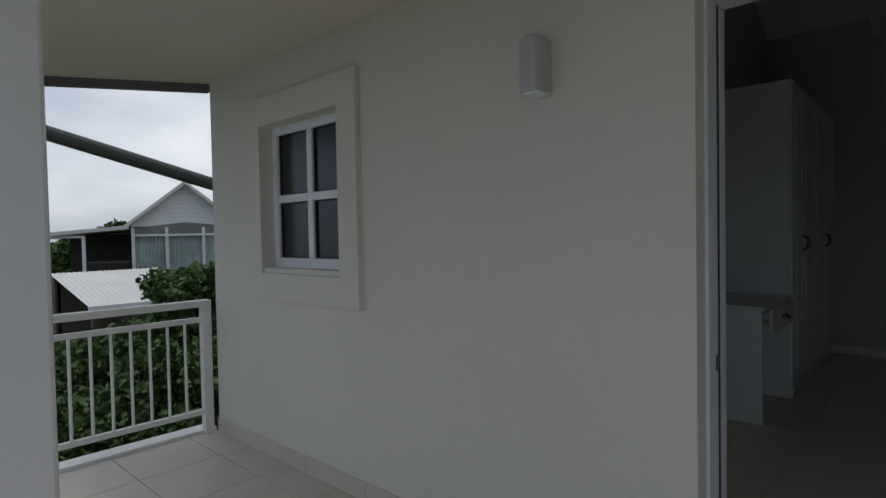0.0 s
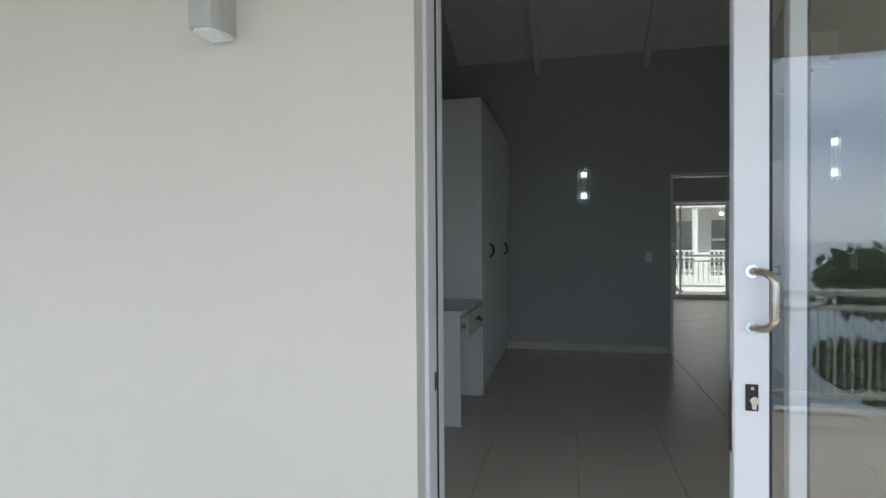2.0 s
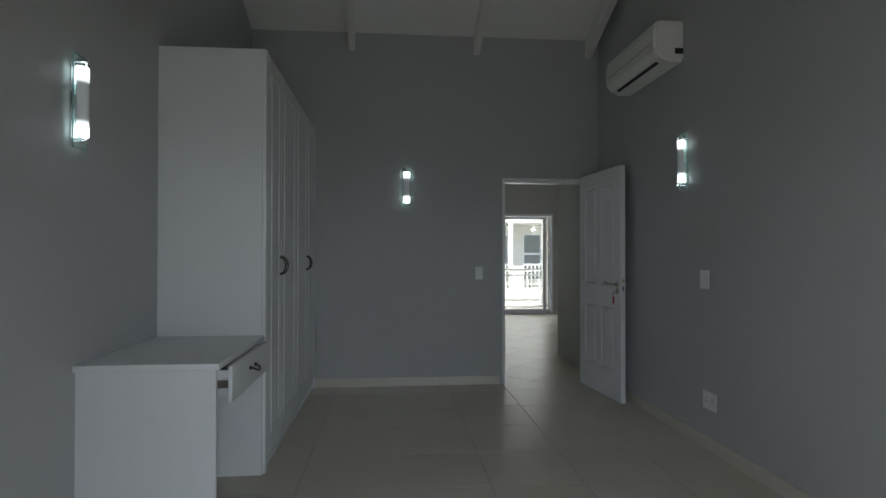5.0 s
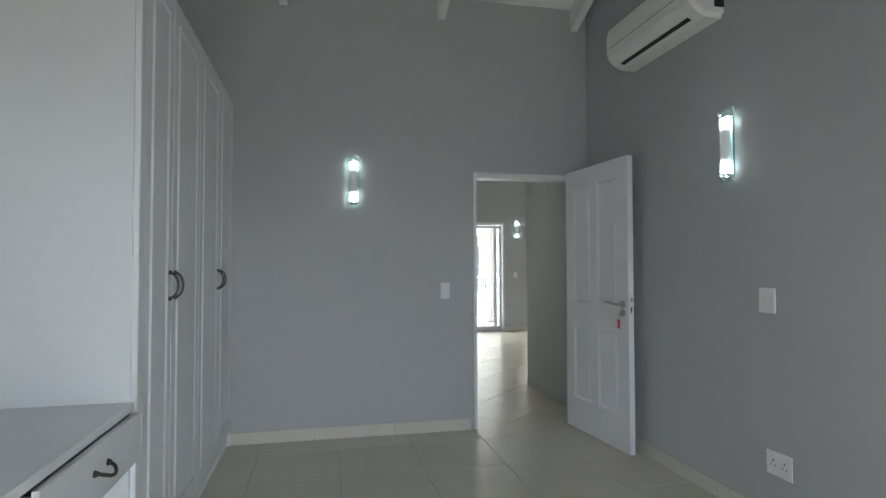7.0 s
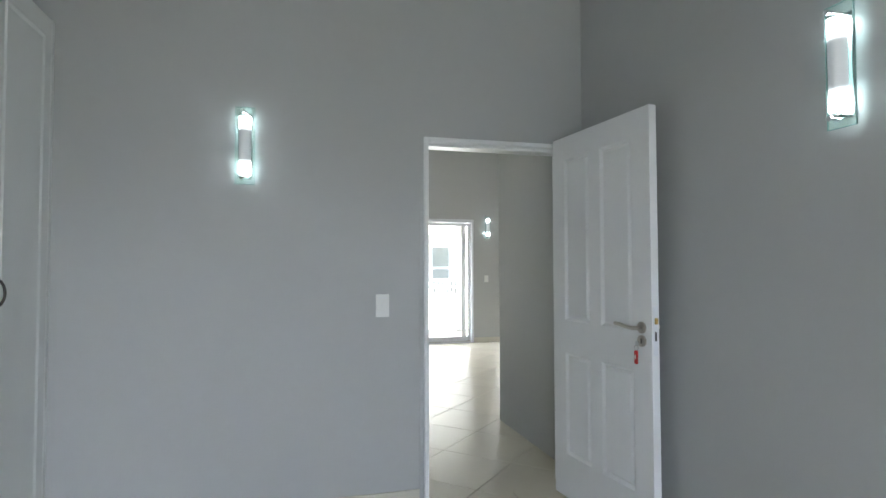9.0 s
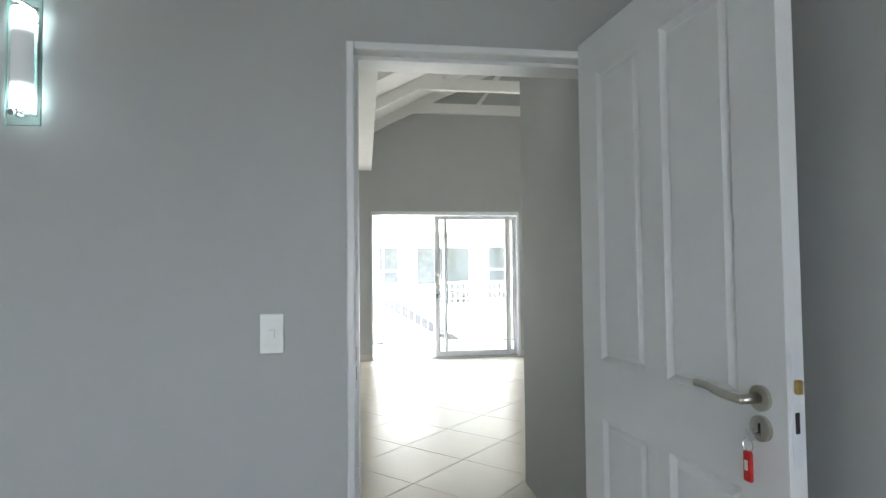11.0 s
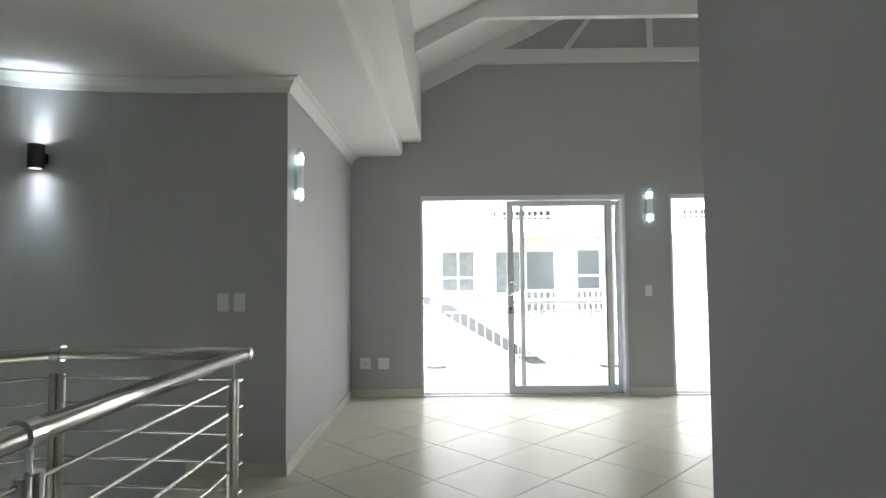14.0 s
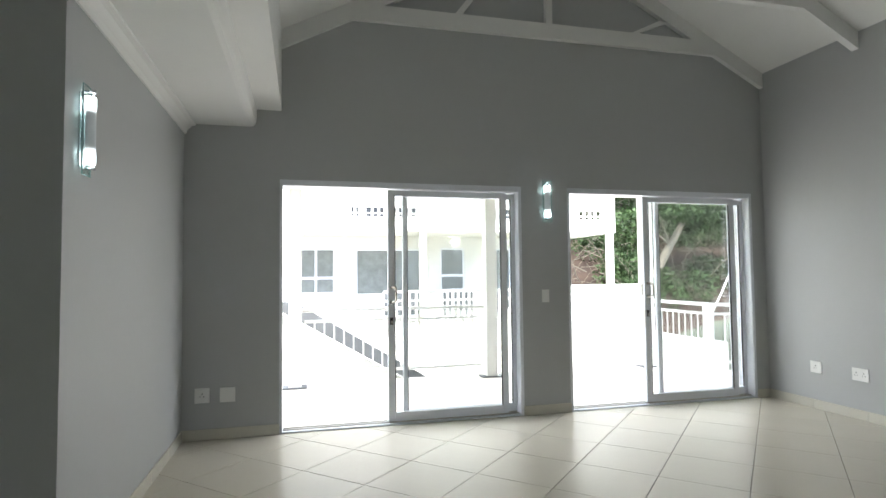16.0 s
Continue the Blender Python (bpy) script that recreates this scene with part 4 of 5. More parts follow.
dr = part("drawer", bx(box(-0.864, -0.846, 2.50, 3.195, 0.60, 0.764, 0.002), -1.30, -0.8645, 2.54, 2.552, 0.62, 0.735), M_LAM, desk)
b = bmesh.new()
bx(b, -1.30, -0.8645, 3.16, 3.172, 0.62, 0.735), bx(b, -1.30, -0.8645, 2.552, 3.16, 0.61, 0.62), bx(b, -1.31, -1.30, 2.54, 3.172, 0.61, 0.735)
part("drawer_box", b, M_LAM, dr)
for y in (2.53, 3.174):
    part("runner", box(-1.28, -0.868, y, y + 0.008, 0.655, 0.69), M_NICKEL, dr)
pull(dr, -0.846, 2.86, 0.69, False)


# ---- air conditioner ----
def aircon():
    a = empty("air_conditioner", RX, 4.125, 2.63, "white wall-mounted split air conditioner", "air conditioner")
    L = 0.455
    prof = [(0, 0.0), (-0.10, 0.0), (-0.165, 0.03), (-0.205, 0.075), (-0.215, 0.13), (-0.212, 0.22), (-0.195, 0.275), (-0.17, 0.29), (0, 0.29)]
    g = bmesh.new()
    prism(g, [(x, z) for x, z in prof], "y", -L, L)
    ends = [e for e in g.edges if abs(abs(e.verts[0].co.y) - L) < 1e-5 and abs(e.verts[0].co.y - e.verts[1].co.y) < 1e-5 and e.verts[0].co.x + e.verts[1].co.x < -0.05]
    bmesh.ops.bevel(g, geom=ends, offset=0.02, segments=3, affect="EDGES")
    part("body", g, M_AC, a)
    v = bmesh.new()
    prism(v, [(-0.171, 0.031), (-0.2115, 0.074), (-0.2145, 0.072), (-0.174, 0.028)], "y", -L + 0.07, L - 0.07)
    part("louvre", v, M_AC, a)
    s = bmesh.new()
    prism(s, [(-0.128, 0.0125), (-0.152, 0.0235), (-0.1535, 0.0205), (-0.1295, 0.0095)], "y", -L + 0.10, L - 0.10)
    part("outlet_slot", s, M_BLACK, a, "dark air outlet slot")
    part("front_seam", prism(bmesh.new(), [(-0.2155, 0.128), (-0.2165, 0.128), (-0.2165, 0.131), (-0.2155, 0.131)], "y", -L + 0.02, L - 0.02), M_GREYST_SHADE, a)
    b = bmesh.new()
    bx(b, -0.06, 0.0, -L - 0.003, -L + 0.001, 0.05, 0.09)
    part("side_mark", b, M_BLACK, a)


aircon()


# ---- stainless stair rail ----
def stair_rail():
    r = empty("stair_railing", 0.58, 7.82, 0, "brushed stainless steel stair railing with eight thin bars", "railing")
    o = Vector((0.58, 7.82, 0))
    near = [Vector((0.578, y, 0)) - o for y in (5.50, 6.61)]
    corner = Vector((0.585, 7.69, 0)) - o
    far = [Vector(p) - o for p in ((-0.18, 7.77, 0), (-0.62, 7.65, 0), (-1.15, 7.37, 0))]
    up = Vector((0, 0, 0.958))
    line = [near[0] + up, near[1] + up, corner + up]
    part("handrail", tube(bmesh.new(), line, 0.025, 16), M_STEEL, r, smooth=True)
    line2 = [corner + up + Vector((0.025, 0.02, 0)), far[0] + up, Vector(far[1]) + up + Vector((0, 0, -0.02)), far[2] + up + Vector((0, 0, -0.16))]
    part("handrail", tube(bmesh.new(), line2, 0.025, 16), M_STEEL, r, smooth=True)
    for p, d in ((near[1], Vector((0, 1, 0))), (far[0], Vector((1, 0, 0)))):
        part("joint_collar", rod(bmesh.new(), p + up - d * 0.02, p + up + d * 0.02, 0.031, 18), M_CHROME, r, smooth=False)
    for p in (near[0] + Vector((0, 0.03, 0)), near[1] + Vector((0, 0.01, 0)), corner + Vector((0, -0.09, 0)), far[0] + Vector((0, 0, 0))):
        b = bmesh.new()
        d = Vector((0, 1, 0)) if p.x > -0.3 else Vector((1, 0, 0))
        rod(b, p - d * 0.017 + Vector((0, 0, -0.006)), p - d * 0.017 + Vector((0, 0, 0.88)), 0.0165, 14)
        rod(b, p + d * 0.017 + Vector((0, 0, -0.006)), p + d * 0.017 + Vector((0, 0, 0.88)), 0.0165, 14)
        part("post", b, M_STEEL, r)
        part("spigot", rod(bmesh.new(), p + Vector((0, 0, 0.88)), p + Vector((0, 0, 0.945)), 0.007, 10), M_CHROME, r)
        part("foot_flange", rod(bmesh.new(), p + Vector((0, 0, -0.007)), p + Vector((0, 0, 0.004)), 0.048, 18), M_STEEL, r)
    for z in (0.135, 0.24, 0.345, 0.45, 0.555, 0.66, 0.765, 0.865):
        h = Vector((0, 0, z))
        part("bar", rod(bmesh.new(), near[0] + h, near[1] + h, 0.0055, 8), M_STEEL, r)
        part("bar", rod(bmesh.new(), near[1] + h, corner + h, 0.0055, 8), M_STEEL, r)
        part("bar", rod(bmesh.new(), corner + h, far[0] + h, 0.0055, 8), M_STEEL, r)
        part("bar", tube(bmesh.new(), [far[0] + h, far[1] + h + Vector((0, 0, -0.02)), far[2] + h + Vector((0, 0, -0.16))], 0.0055, 8), M_STEEL, r)


stair_rail()
# ---- ground, sea ----
def ground():
    rows, bm = [], bmesh.new()
    ys = [-75, -60, -45, -30, -20, -12, -6, -2, 3, 8, 12, 16, 22, 30, 60, 300, 3000]
    xs = [-3000, -300, -80, -40, -25, -16, -10, -5, 0, 5, 10, 16, 25, 40, 80, 300, 3000]
    for y in ys:
        row = []
        for x in xs:
            z = -3.1 if y > -6 else -3.1 - 19 * min(1, (-6 - y) / 50) ** 1.1
            z += 0.5 * noise.noise(Vector((x * 0.1, y * 0.1, 0))) if y < -6 else 0
            row.append(bm.verts.new((x, y, z)))
        rows.append(row)
    for a, b in zip(rows, rows[1:]):
        for k in range(len(xs) - 1):
            bm.faces.new((a[k], a[k + 1], b[k + 1], b[k]))
    structure("ground", bm, M_GROUND, "scrubby ground sloping down towards the sea", "ground")
    w = bmesh.new()
    w.faces.new([w.verts.new(p) for p in ((-4000, -4500, -21), (4000, -4500, -21), (4000, -58, -21), (-4000, -58, -21))])
    structure("water", w, M_SEA, "grey-blue sea reaching the horizon", "sea")


ground()


# ---- trees ----
def leaves(name, blobs, count, size, material, parent, seed, aspect=0.42):
    """Many small folded leaves in sprays, scattered through lumpy clumps."""
    rng = np.random.default_rng(seed)
    wts = np.array([b[3] ** 2 for b in blobs])
    which = rng.choice(len(blobs), count, p=wts / wts.sum())
    c = np.array([b[:3] for b in blobs])[which]
    r = np.array([b[3] for b in blobs])[which]
    d = rng.normal(size=(count, 3))
    d /= np.linalg.norm(d, axis=1)[:, None]
    rad = r * (0.55 + 0.5 * rng.random(count))
    base = c + d * rad[:, None] * np.array([1, 1, 0.8])
    u = rng.normal(size=(count, 3)) + d * 0.6
    u[:, 2] -= 0.25
    u /= np.linalg.norm(u, axis=1)[:, None]
    v = np.cross(u, rng.normal(size=(count, 3)))
    v /= np.linalg.norm(v, axis=1)[:, None]
    s = (size * (0.6 + 0.8 * rng.random(count)))[:, None]
    nrm = np.cross(u, v)
    a, tip = base, base + u * s
    m1 = base + u * s * 0.5 + v * s * aspect + nrm * s * 0.1
    m2 = base + u * s * 0.5 - v * s * aspect + nrm * s * 0.1
    verts = np.stack([a, m1, tip, m2], 1).reshape(-1, 3)
    faces = np.arange(count * 4).reshape(-1, 4)
    me = bpy.data.meshes.new(name)
    me.from_pydata(verts.tolist(), [], faces.tolist())
    me.materials.append(material)
    ob = new(name, me)
    ob.parent = parent
    return ob


def tree(name, x, y, z, h, r, label, seed, count=6000, size=0.13, material=None, lean=0.0, blob_n=14, kind_name="tree"):
    rng = random.Random(seed)
    t = empty(name, x, y, z, label, kind_name)
    b = bmesh.new()
    top = Vector((lean, 0, h - r * 0.7))
    tube_pts = [Vector((lean * k / 6, 0.06 * h * math.sin(k), (h - r * 0.7) * k / 6)) for k in range(7)]
    for p, q, i in zip(tube_pts, tube_pts[1:], range(6)):
        rod(b, p, q, 0.05 * h ** 0.6 * (1 - i / 8) + 0.02, 9, 0.05 * h ** 0.6 * (1 - (i + 1) / 8) + 0.02)
    blobs = []
    for i in range(blob_n):
        a, e = rng.uniform(0, 2 * math.pi), rng.uniform(-0.5, 1.0)
        rr = r * rng.uniform(0.35, 0.8)
        p = top + Vector((rr * math.cos(a), rr * math.sin(a), e * r * 0.75))
        blobs.append((p.x, p.y, p.z, r * rng.uniform(0.22, 0.42)))
        rod(b, tube_pts[rng.randint(2, 6)], p, 0.03, 6, 0.008)
    part("trunk", b, M_BARK, t)
    leaves("crown", blobs, count, size, material or M_LEAF, t, seed)
    return t


GREEN = "dense green leafy garden tree"
tree("tree", -7.7, 1.8, -3.1, 3.78, 0.85, "bright green tree with an uneven top", 1, 12000, 0.075, M_LEAF2, blob_n=18)
tree("tree", -6.6, 0.3, -3.1, 2.75, 1.2, GREEN, 2, 15000, 0.075, blob_n=18)
tree("tree", -6.4, -1.0, -3.1, 2.7, 1.2, GREEN, 3, 14000, 0.075, blob_n=18)
tree("tree", -7.4, 0.75, -3.1, 2.9, 1.2, GREEN, 12, 14000, 0.08, blob_n=18)
tree("tree", -7.6, -0.6, -3.1, 2.7, 1.2, GREEN, 13, 13000, 0.08, blob_n=18)
tree("tree", -9.4, 1.2, -3.1, 2.75, 1.25, GREEN, 14, 12000, 0.085, blob_n=16)
tree("tree", -5.2, 0.25, -3.1, 1.7, 0.8, "low green shrub tree below the balcony", 15, 9000, 0.07, blob_n=14)
tree("tree", -5.0, -1.0, -3.1, 1.7, 0.8, "low green shrub tree below the balcony", 16, 9000, 0.07, blob_n=14)
tree("tree", -5.3, 1.6, -3.1, 2.0, 0.9, "low green shrub tree below the balcony", 17, 9000, 0.07, blob_n=14)
tree("tree", -8.6, -0.3, -3.1, 2.75, 1.3, GREEN, 4, 12000, 0.085)
tree("tree", -6.3, 1.7, -3.1, 3.05, 1.1, GREEN, 6, 13000, 0.075, blob_n=18)
tree("tree", -5.6, 0.9, -3.1, 2.4, 0.95, "low green shrub tree below the balcony", 7, 11000, 0.07, blob_n=16)
tree("tree", -5.5, -0.4, -3.1, 2.2, 0.95, "low green shrub tree below the balcony", 8, 11000, 0.07, M_LEAF2, blob_n=16)
tree("tree", -30.0, 16.0, -3.1, 7.6, 2.6, "dark tree behind the neighbouring house", 9, 6000, 0.3)
tree("tree", -27.0, 5.5, -3.1, 4.6, 2.0, "dark tree behind the neighbouring house", 10, 5000, 0.28)
for i, (x, y, h, r) in enumerate(((10.5, -11, 6.0, 3.0), (14.5, -13, 7.0, 3.4), (19.0, -12, 7.5, 3.5), (9.0, -15, 5.5, 2.6), (24.0, -14, 8.0, 3.8))):
    tree("tree", x, y, -6.5, h + 1.2, r, "dark green coastal tree beyond the balcony", 20 + i, 6000, 0.28)


# ---- neighbouring house ----
def neighbour():
    X = -16.0
    h = empty("house", X, 5.0, -3.1, "white gabled house with weatherboards and a glazed front", "house")
    o = Vector((X, 5.0, -3.1))

    def P(name, bm, m, lab="", par=None):
        for v in bm.verts:
            v.co -= o
        return part(name, bm, m, par or h, lab)
    # shade behind the glazing is put into this wall's dark colour
    P("wall", box(X - 8, X - 0.25, 3.65, 6.4, -3.1, 1.7), M_DKWALL, "dark brown wall behind the glazing, shade put into its colour")
    # weatherboards of the gable
    for i in range(9):
        z0 = 1.69 + i * 0.128
        hw = 1.40 * (1 - (z0 - 1.69) / 1.19)
        P("weatherboard", prism(bmesh.new(), [(5.0 - hw, z0), (5.0 + hw, z0), (5.0 + max(0.02, hw - 0.15), z0 + 0.122), (5.0 - max(0.02, hw - 0.15), z0 + 0.122)], "x", X - 0.14, X - 0.02 - 0.012 * (i % 2)), M_SIDING)
    roof = bmesh.new()
    prism(roof, [(3.45, 1.58), (5.0, 2.86), (5.0, 2.96), (3.38, 1.63)], "x", X - 8, X + 0.25)
    prism(roof, [(5.0, 2.86), (6.55, 1.58), (6.62, 1.63), (5.0, 2.96)], "x", X - 8, X + 0.25)
    P("roof", roof, M_ROOF, "white roof with a light barge board")
    # glazing: dark top lights and curtains behind glass
    P("top_light", prism(bmesh.new(), [(3.65, 1.46), (6.38, 1.46), (6.38, 1.66), (5.0, 1.80), (3.65, 1.64)], "x", X - 0.2, X + 0.005), M_DKGLASS, "dark shallow gable glass")
    for y0, y1 in ((3.73, 4.48), (4.56, 5.42), (5.5, 6.35)):
        c = bmesh.new()
        n = 26
        a = [c.verts.new((X - 0.14 + 0.03 * math.sin(k * 1.9), y0 + (y1 - y0) * k / n, 0.45)) for k in range(n + 1)]
        b = [c.verts.new((X - 0.14 + 0.03 * math.sin(k * 1.9 + 0.4), y0 + (y1 - y0) * k / n, 1.43)) for k in range(n + 1)]
        for k in range(n):
            c.faces.new((a[k], a[k + 1], b[k + 1], b[k]))
        P("curtain", c, M_CURTAIN, "pale drawn curtain")
        g = P("window_pane", box(X - 0.06, X - 0.05, y0, y1, 0.40, 1.43), M_GLASS)
        g.visible_shadow = False
    for y in (3.69, 4.52, 5.46, 6.38):
        P("window_post", box(X - 0.07, X + 0.03, y - 0.04, y + 0.04, 0.35, 1.66), M_SIDING)
    P("window_rail", box(X - 0.07, X + 0.035, 3.65, 6.42, 1.42, 1.475), M_SIDING)
    P("lower_wall", box(X - 0.25, X + 0.05, 3.65, 6.4, -3.1, 0.36), M_SIDING)
    # veranda to the side
    rf = bmesh.new()
    prism(rf, [(1.2, 1.40), (3.6, 1.62), (3.6, 1.72), (1.2, 1.49)], "x", X - 6, X + 0.3)
    P("veranda_roof", rf, M_ROOF)
    # veranda shade is painted: wall, floor and balusters in the darkened brown
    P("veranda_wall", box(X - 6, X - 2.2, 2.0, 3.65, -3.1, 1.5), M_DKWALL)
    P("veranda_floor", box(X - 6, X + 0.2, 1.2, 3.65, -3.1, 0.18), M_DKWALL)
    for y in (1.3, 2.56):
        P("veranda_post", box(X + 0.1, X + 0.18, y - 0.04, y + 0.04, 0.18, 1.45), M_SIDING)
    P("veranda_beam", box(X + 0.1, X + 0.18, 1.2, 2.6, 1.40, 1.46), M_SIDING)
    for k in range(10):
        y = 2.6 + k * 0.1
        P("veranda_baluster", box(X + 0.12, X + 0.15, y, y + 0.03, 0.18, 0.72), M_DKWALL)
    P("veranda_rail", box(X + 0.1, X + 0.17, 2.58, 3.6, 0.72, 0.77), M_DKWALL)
    h.rotation_euler = (0, 0, radians(-20))
    return h


neighbour()


def shed():
    s = empty("carport", -12.4, 2.1, -3.1, "low carport with a pale corrugated roof", "carport")
    b = bmesh.new()
    n = 44
    for k in range(n):
        y0, y1 = -0.8 + 2.2 * k / n, -0.8 + 2.2 * (k + 1) / n
        z0, z1 = 0.014 * (k % 2), 0.014 * ((k + 1) % 2)
        b.faces.new([b.verts.new(p) for p in ((1.1, y0, 3.22 + z0), (1.1, y1, 3.22 + z1), (-1.6, y1, 3.74 + z1), (-1.6, y0, 3.74 + z0))])
    part("roof_sheet", b, M_ROOF, s)
    part("fascia", box(1.10, 1.14, -0.83, 1.43, 3.13, 3.25), M_SIDING, s)
    # shade under the carport roof is in the dark colour of posts and wall
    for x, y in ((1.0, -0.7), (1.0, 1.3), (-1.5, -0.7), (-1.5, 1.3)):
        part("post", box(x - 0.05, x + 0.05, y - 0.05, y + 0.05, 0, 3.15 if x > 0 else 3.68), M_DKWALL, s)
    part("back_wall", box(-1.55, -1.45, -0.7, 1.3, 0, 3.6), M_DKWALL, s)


shed()

# sloping dark beam beyond the balcony
beam = empty("sloping_beam", -5.0, 0.66, -3.1, "dark sloping steel awning beam against the sky", "beam")
b = bmesh.new()
tube(b, [(0, -3.6, 5.81), (0, -1.24, 5.225), (0, 1.2, 4.615)], 0.058, 12)
part("arm", b, M_GUTTER, beam)
part("upright", box(-0.05, 0.05, 1.1, 1.2, 0, 4.66), M_GUTTER, beam)

# ---- terrace and the wing across the courtyard ----
bm = bmesh.new()
bx(bm, 0.4, 6.66, LIV_Y + 0.24, 13.8, -0.3, -0.03), bx(bm, 6.66, 8.3, LIV_Y + 0.24, 13.0, -0.3, -0.03)
structure("terrace_floor", bm, M_BTILE, "pale tiled terrace outside the lounge", "floor")
structure("terrace_roof", box(0.2, 6.4, LIV_Y + 0.7, 13.9, 2.62, 2.80), M_OPPW, "white terrace roof slab", "roof")
for x, y in ((1.18, 13.56), (3.655, 13.58), (6.03, 13.64)):
    c = empty("terrace_post", x, y, -0.03, "square white plastered terrace post", "post", "terrace posts")
    part("shaft", box(-0.075, 0.075, -0.075, 0.075, 0.0, 2.65, 0.008), M_OPPW, c)
    part("base_plate", box(-0.14, 0.14, -0.11, 0.11, 0.0, 0.018, 0.003), M_GREYST_SHADE, c, "grey base plate")

# outside stair descending behind the terrace railing
st = empty("courtyard_stairs", 1.1, 15.2, -3.1, "outside stair with a grey stringer and white wall", "stairs")
part("stringer", prism(bmesh.new(), [(-0.38, 4.02), (0.05, 4.02), (2.35, 2.63), (2.35, 2.44)], "y", 0.0, 0.12), M_GREYST_SHADE, st)
part("flank_wall", prism(bmesh.new(), [(-0.6, 0.0), (-0.6, 4.1), (2.6, 2.28), (2.6, 0)], "y", 0.13, 0.25), M_OPPW, st)


def wing():
    Y = 24.0
    w = empty("opposite_wing", 4.0, Y, -3.1, "white two-storey house wing across the courtyard", "building")
    o = Vector((4.0, Y, -3.1))

    def P(name, bm, m, par=None, lab=""):
        for v in bm.verts:
            v.co -= o
        return part(name, bm, m, par or w, lab)
    wins = [(1.10, 2.23, 0.76, 2.14, 2), (2.87, 4.93, 0.0, 2.13, 2), (5.57, 6.38, 0.80, 2.16, 1), (7.35, 8.6, 0.0, 2.15, 2)]
    b = bmesh.new()
    x = -6.0
    for x0, x1, z0, z1, n in wins:
        bx(b, x, x0, Y, Y + 0.25, -3.1, 2.53)
        bx(b, x0, x1, Y, Y + 0.25, -3.1, z0)
        bx(b, x0, x1, Y, Y + 0.25, z1, 2.53)
        x = x1
    bx(b, x, 10.1, Y, Y + 0.25, -3.1, 2.53)
    bx(b, 9.85, 10.1, Y + 0.25, Y + 6, -3.1, 2.53), bx(b, -6, 10.1, Y + 6, Y + 6.2, -3.1, 5.5)
    P("wall", b, M_OPPW)
    # unseen back wall, in the same grey coloured dim
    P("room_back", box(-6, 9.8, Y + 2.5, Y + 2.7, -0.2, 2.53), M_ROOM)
    for x0, x1, z0, z1, n in wins:
        f = bmesh.new()
        bx(f, x0, x0 + 0.05, Y + 0.05, Y + 0.12, z0, z1), bx(f, x1 - 0.05, x1, Y + 0.05, Y + 0.12, z0, z1)
        bx(f, x0 + 0.05, x1 - 0.05, Y + 0.05, Y + 0.12, z1 - 0.05, z1), bx(f, x0 + 0.05, x1 - 0.05, Y + 0.05, Y + 0.12, z0, z0 + 0.05)
        win = P("window", f, M_ALU)
        step = (x1 - x0) / n
        for i in range(n):
            P("pane", box(x0 + i * step + 0.04, x0 + (i + 1) * step - 0.04, Y + 0.08, Y + 0.09, z0 + 0.05, z1 - 0.05), M_DKGLASS, win, "opaque grey glass with reflection put into its colour")
            win.children[-1].location = (0, 0, 0)
            if i:
                P("mullion", box(x0 + i * step - 0.035, x0 + i * step + 0.035, Y + 0.04, Y + 0.13, z0 + 0.05, z1 - 0.05), M_ALU, win)
        if z0 > 0:
            P("transom", box(x0 + 0.05, x1 - 0.05, Y + 0.04, Y + 0.13, z0 + 0.44, z0 + 0.52), M_ALU, win)
            P("sill", box(x0 - 0.1, x1 + 0.1, Y - 0.08, Y, z0 - 0.06, z0 - 0.01), M_OPPW, win)
        else:
            P("blind", box(x0 + (x1 - x0) * 0.40, x0 + (x1 - x0) * 0.47, Y + 0.2, Y + 0.24, z0 + 0.06, z1 - 0.06), M_ALU, win)
    # upper balcony: slab edge, pierced parapet
    P("upper_slab", box(-6, 10.55, Y - 2.2, Y + 6, 2.53, 2.70), M_OPPW)
    b = bmesh.new()
    bx(b, -6, 10.55, Y - 2.2, Y - 2.05, 2.70, 2.92)
    bx(b, -6, 10.55, Y - 2.2, Y - 2.05, 3.18, 3.9)
    x = -6.0
    gaps = [(2.55, 2.75), (2.95, 4.35), (6.6, 7.15), (8.2, 8.85), (9.35, 10.1)]
    for g0, g1 in gaps:
        bx(b, x, g0, Y - 2.2, Y - 2.05, 2.92, 3.18)
        k = max(2, round((g1 - g0) / 0.17))
        for i in range(1, k):
            xx = g0 + (g1 - g0) * i / k
            bx(b, xx - 0.03, xx + 0.03, Y - 2.17, Y - 2.08, 2.92, 3.18)
        bx(b, g0, g1, Y - 2.17, Y - 2.08, 3.0, 3.035)
        x = g1
    bx(b, x, 10.55, Y - 2.2, Y - 2.05, 2.92, 3.18)
    P("upper_parapet", b, M_OPPW, None, "white pierced parapet")
    # dark grey puts the shade of the upper balcony into the wall colour
    P("upper_wall", box(-6, 10.1, Y + 0.4, Y + 0.6, 2.62, 5.5), M_GREYST_SHADE)
    P("roof", box(-6.5, 10.8, Y - 2.6, Y + 6.5, 5.5, 5.75), M_ROOF)
    for x in (0.85, 4.55, 6.49, 10.42):
        P("column", box(x - 0.09, x + 0.09, Y - 2.15, Y - 1.97, -0.1, 2.53), M_OPPW)
    # lower terrace with a low wall and balusters
    P("terrace", box(-6, 11.4, Y - 2.3, Y, -3.1, -0.1), M_OPPW)
    b = bmesh.new()
    bx(b, -6, 3.40, Y - 2.3, Y - 2.15, -0.1, 0.80)
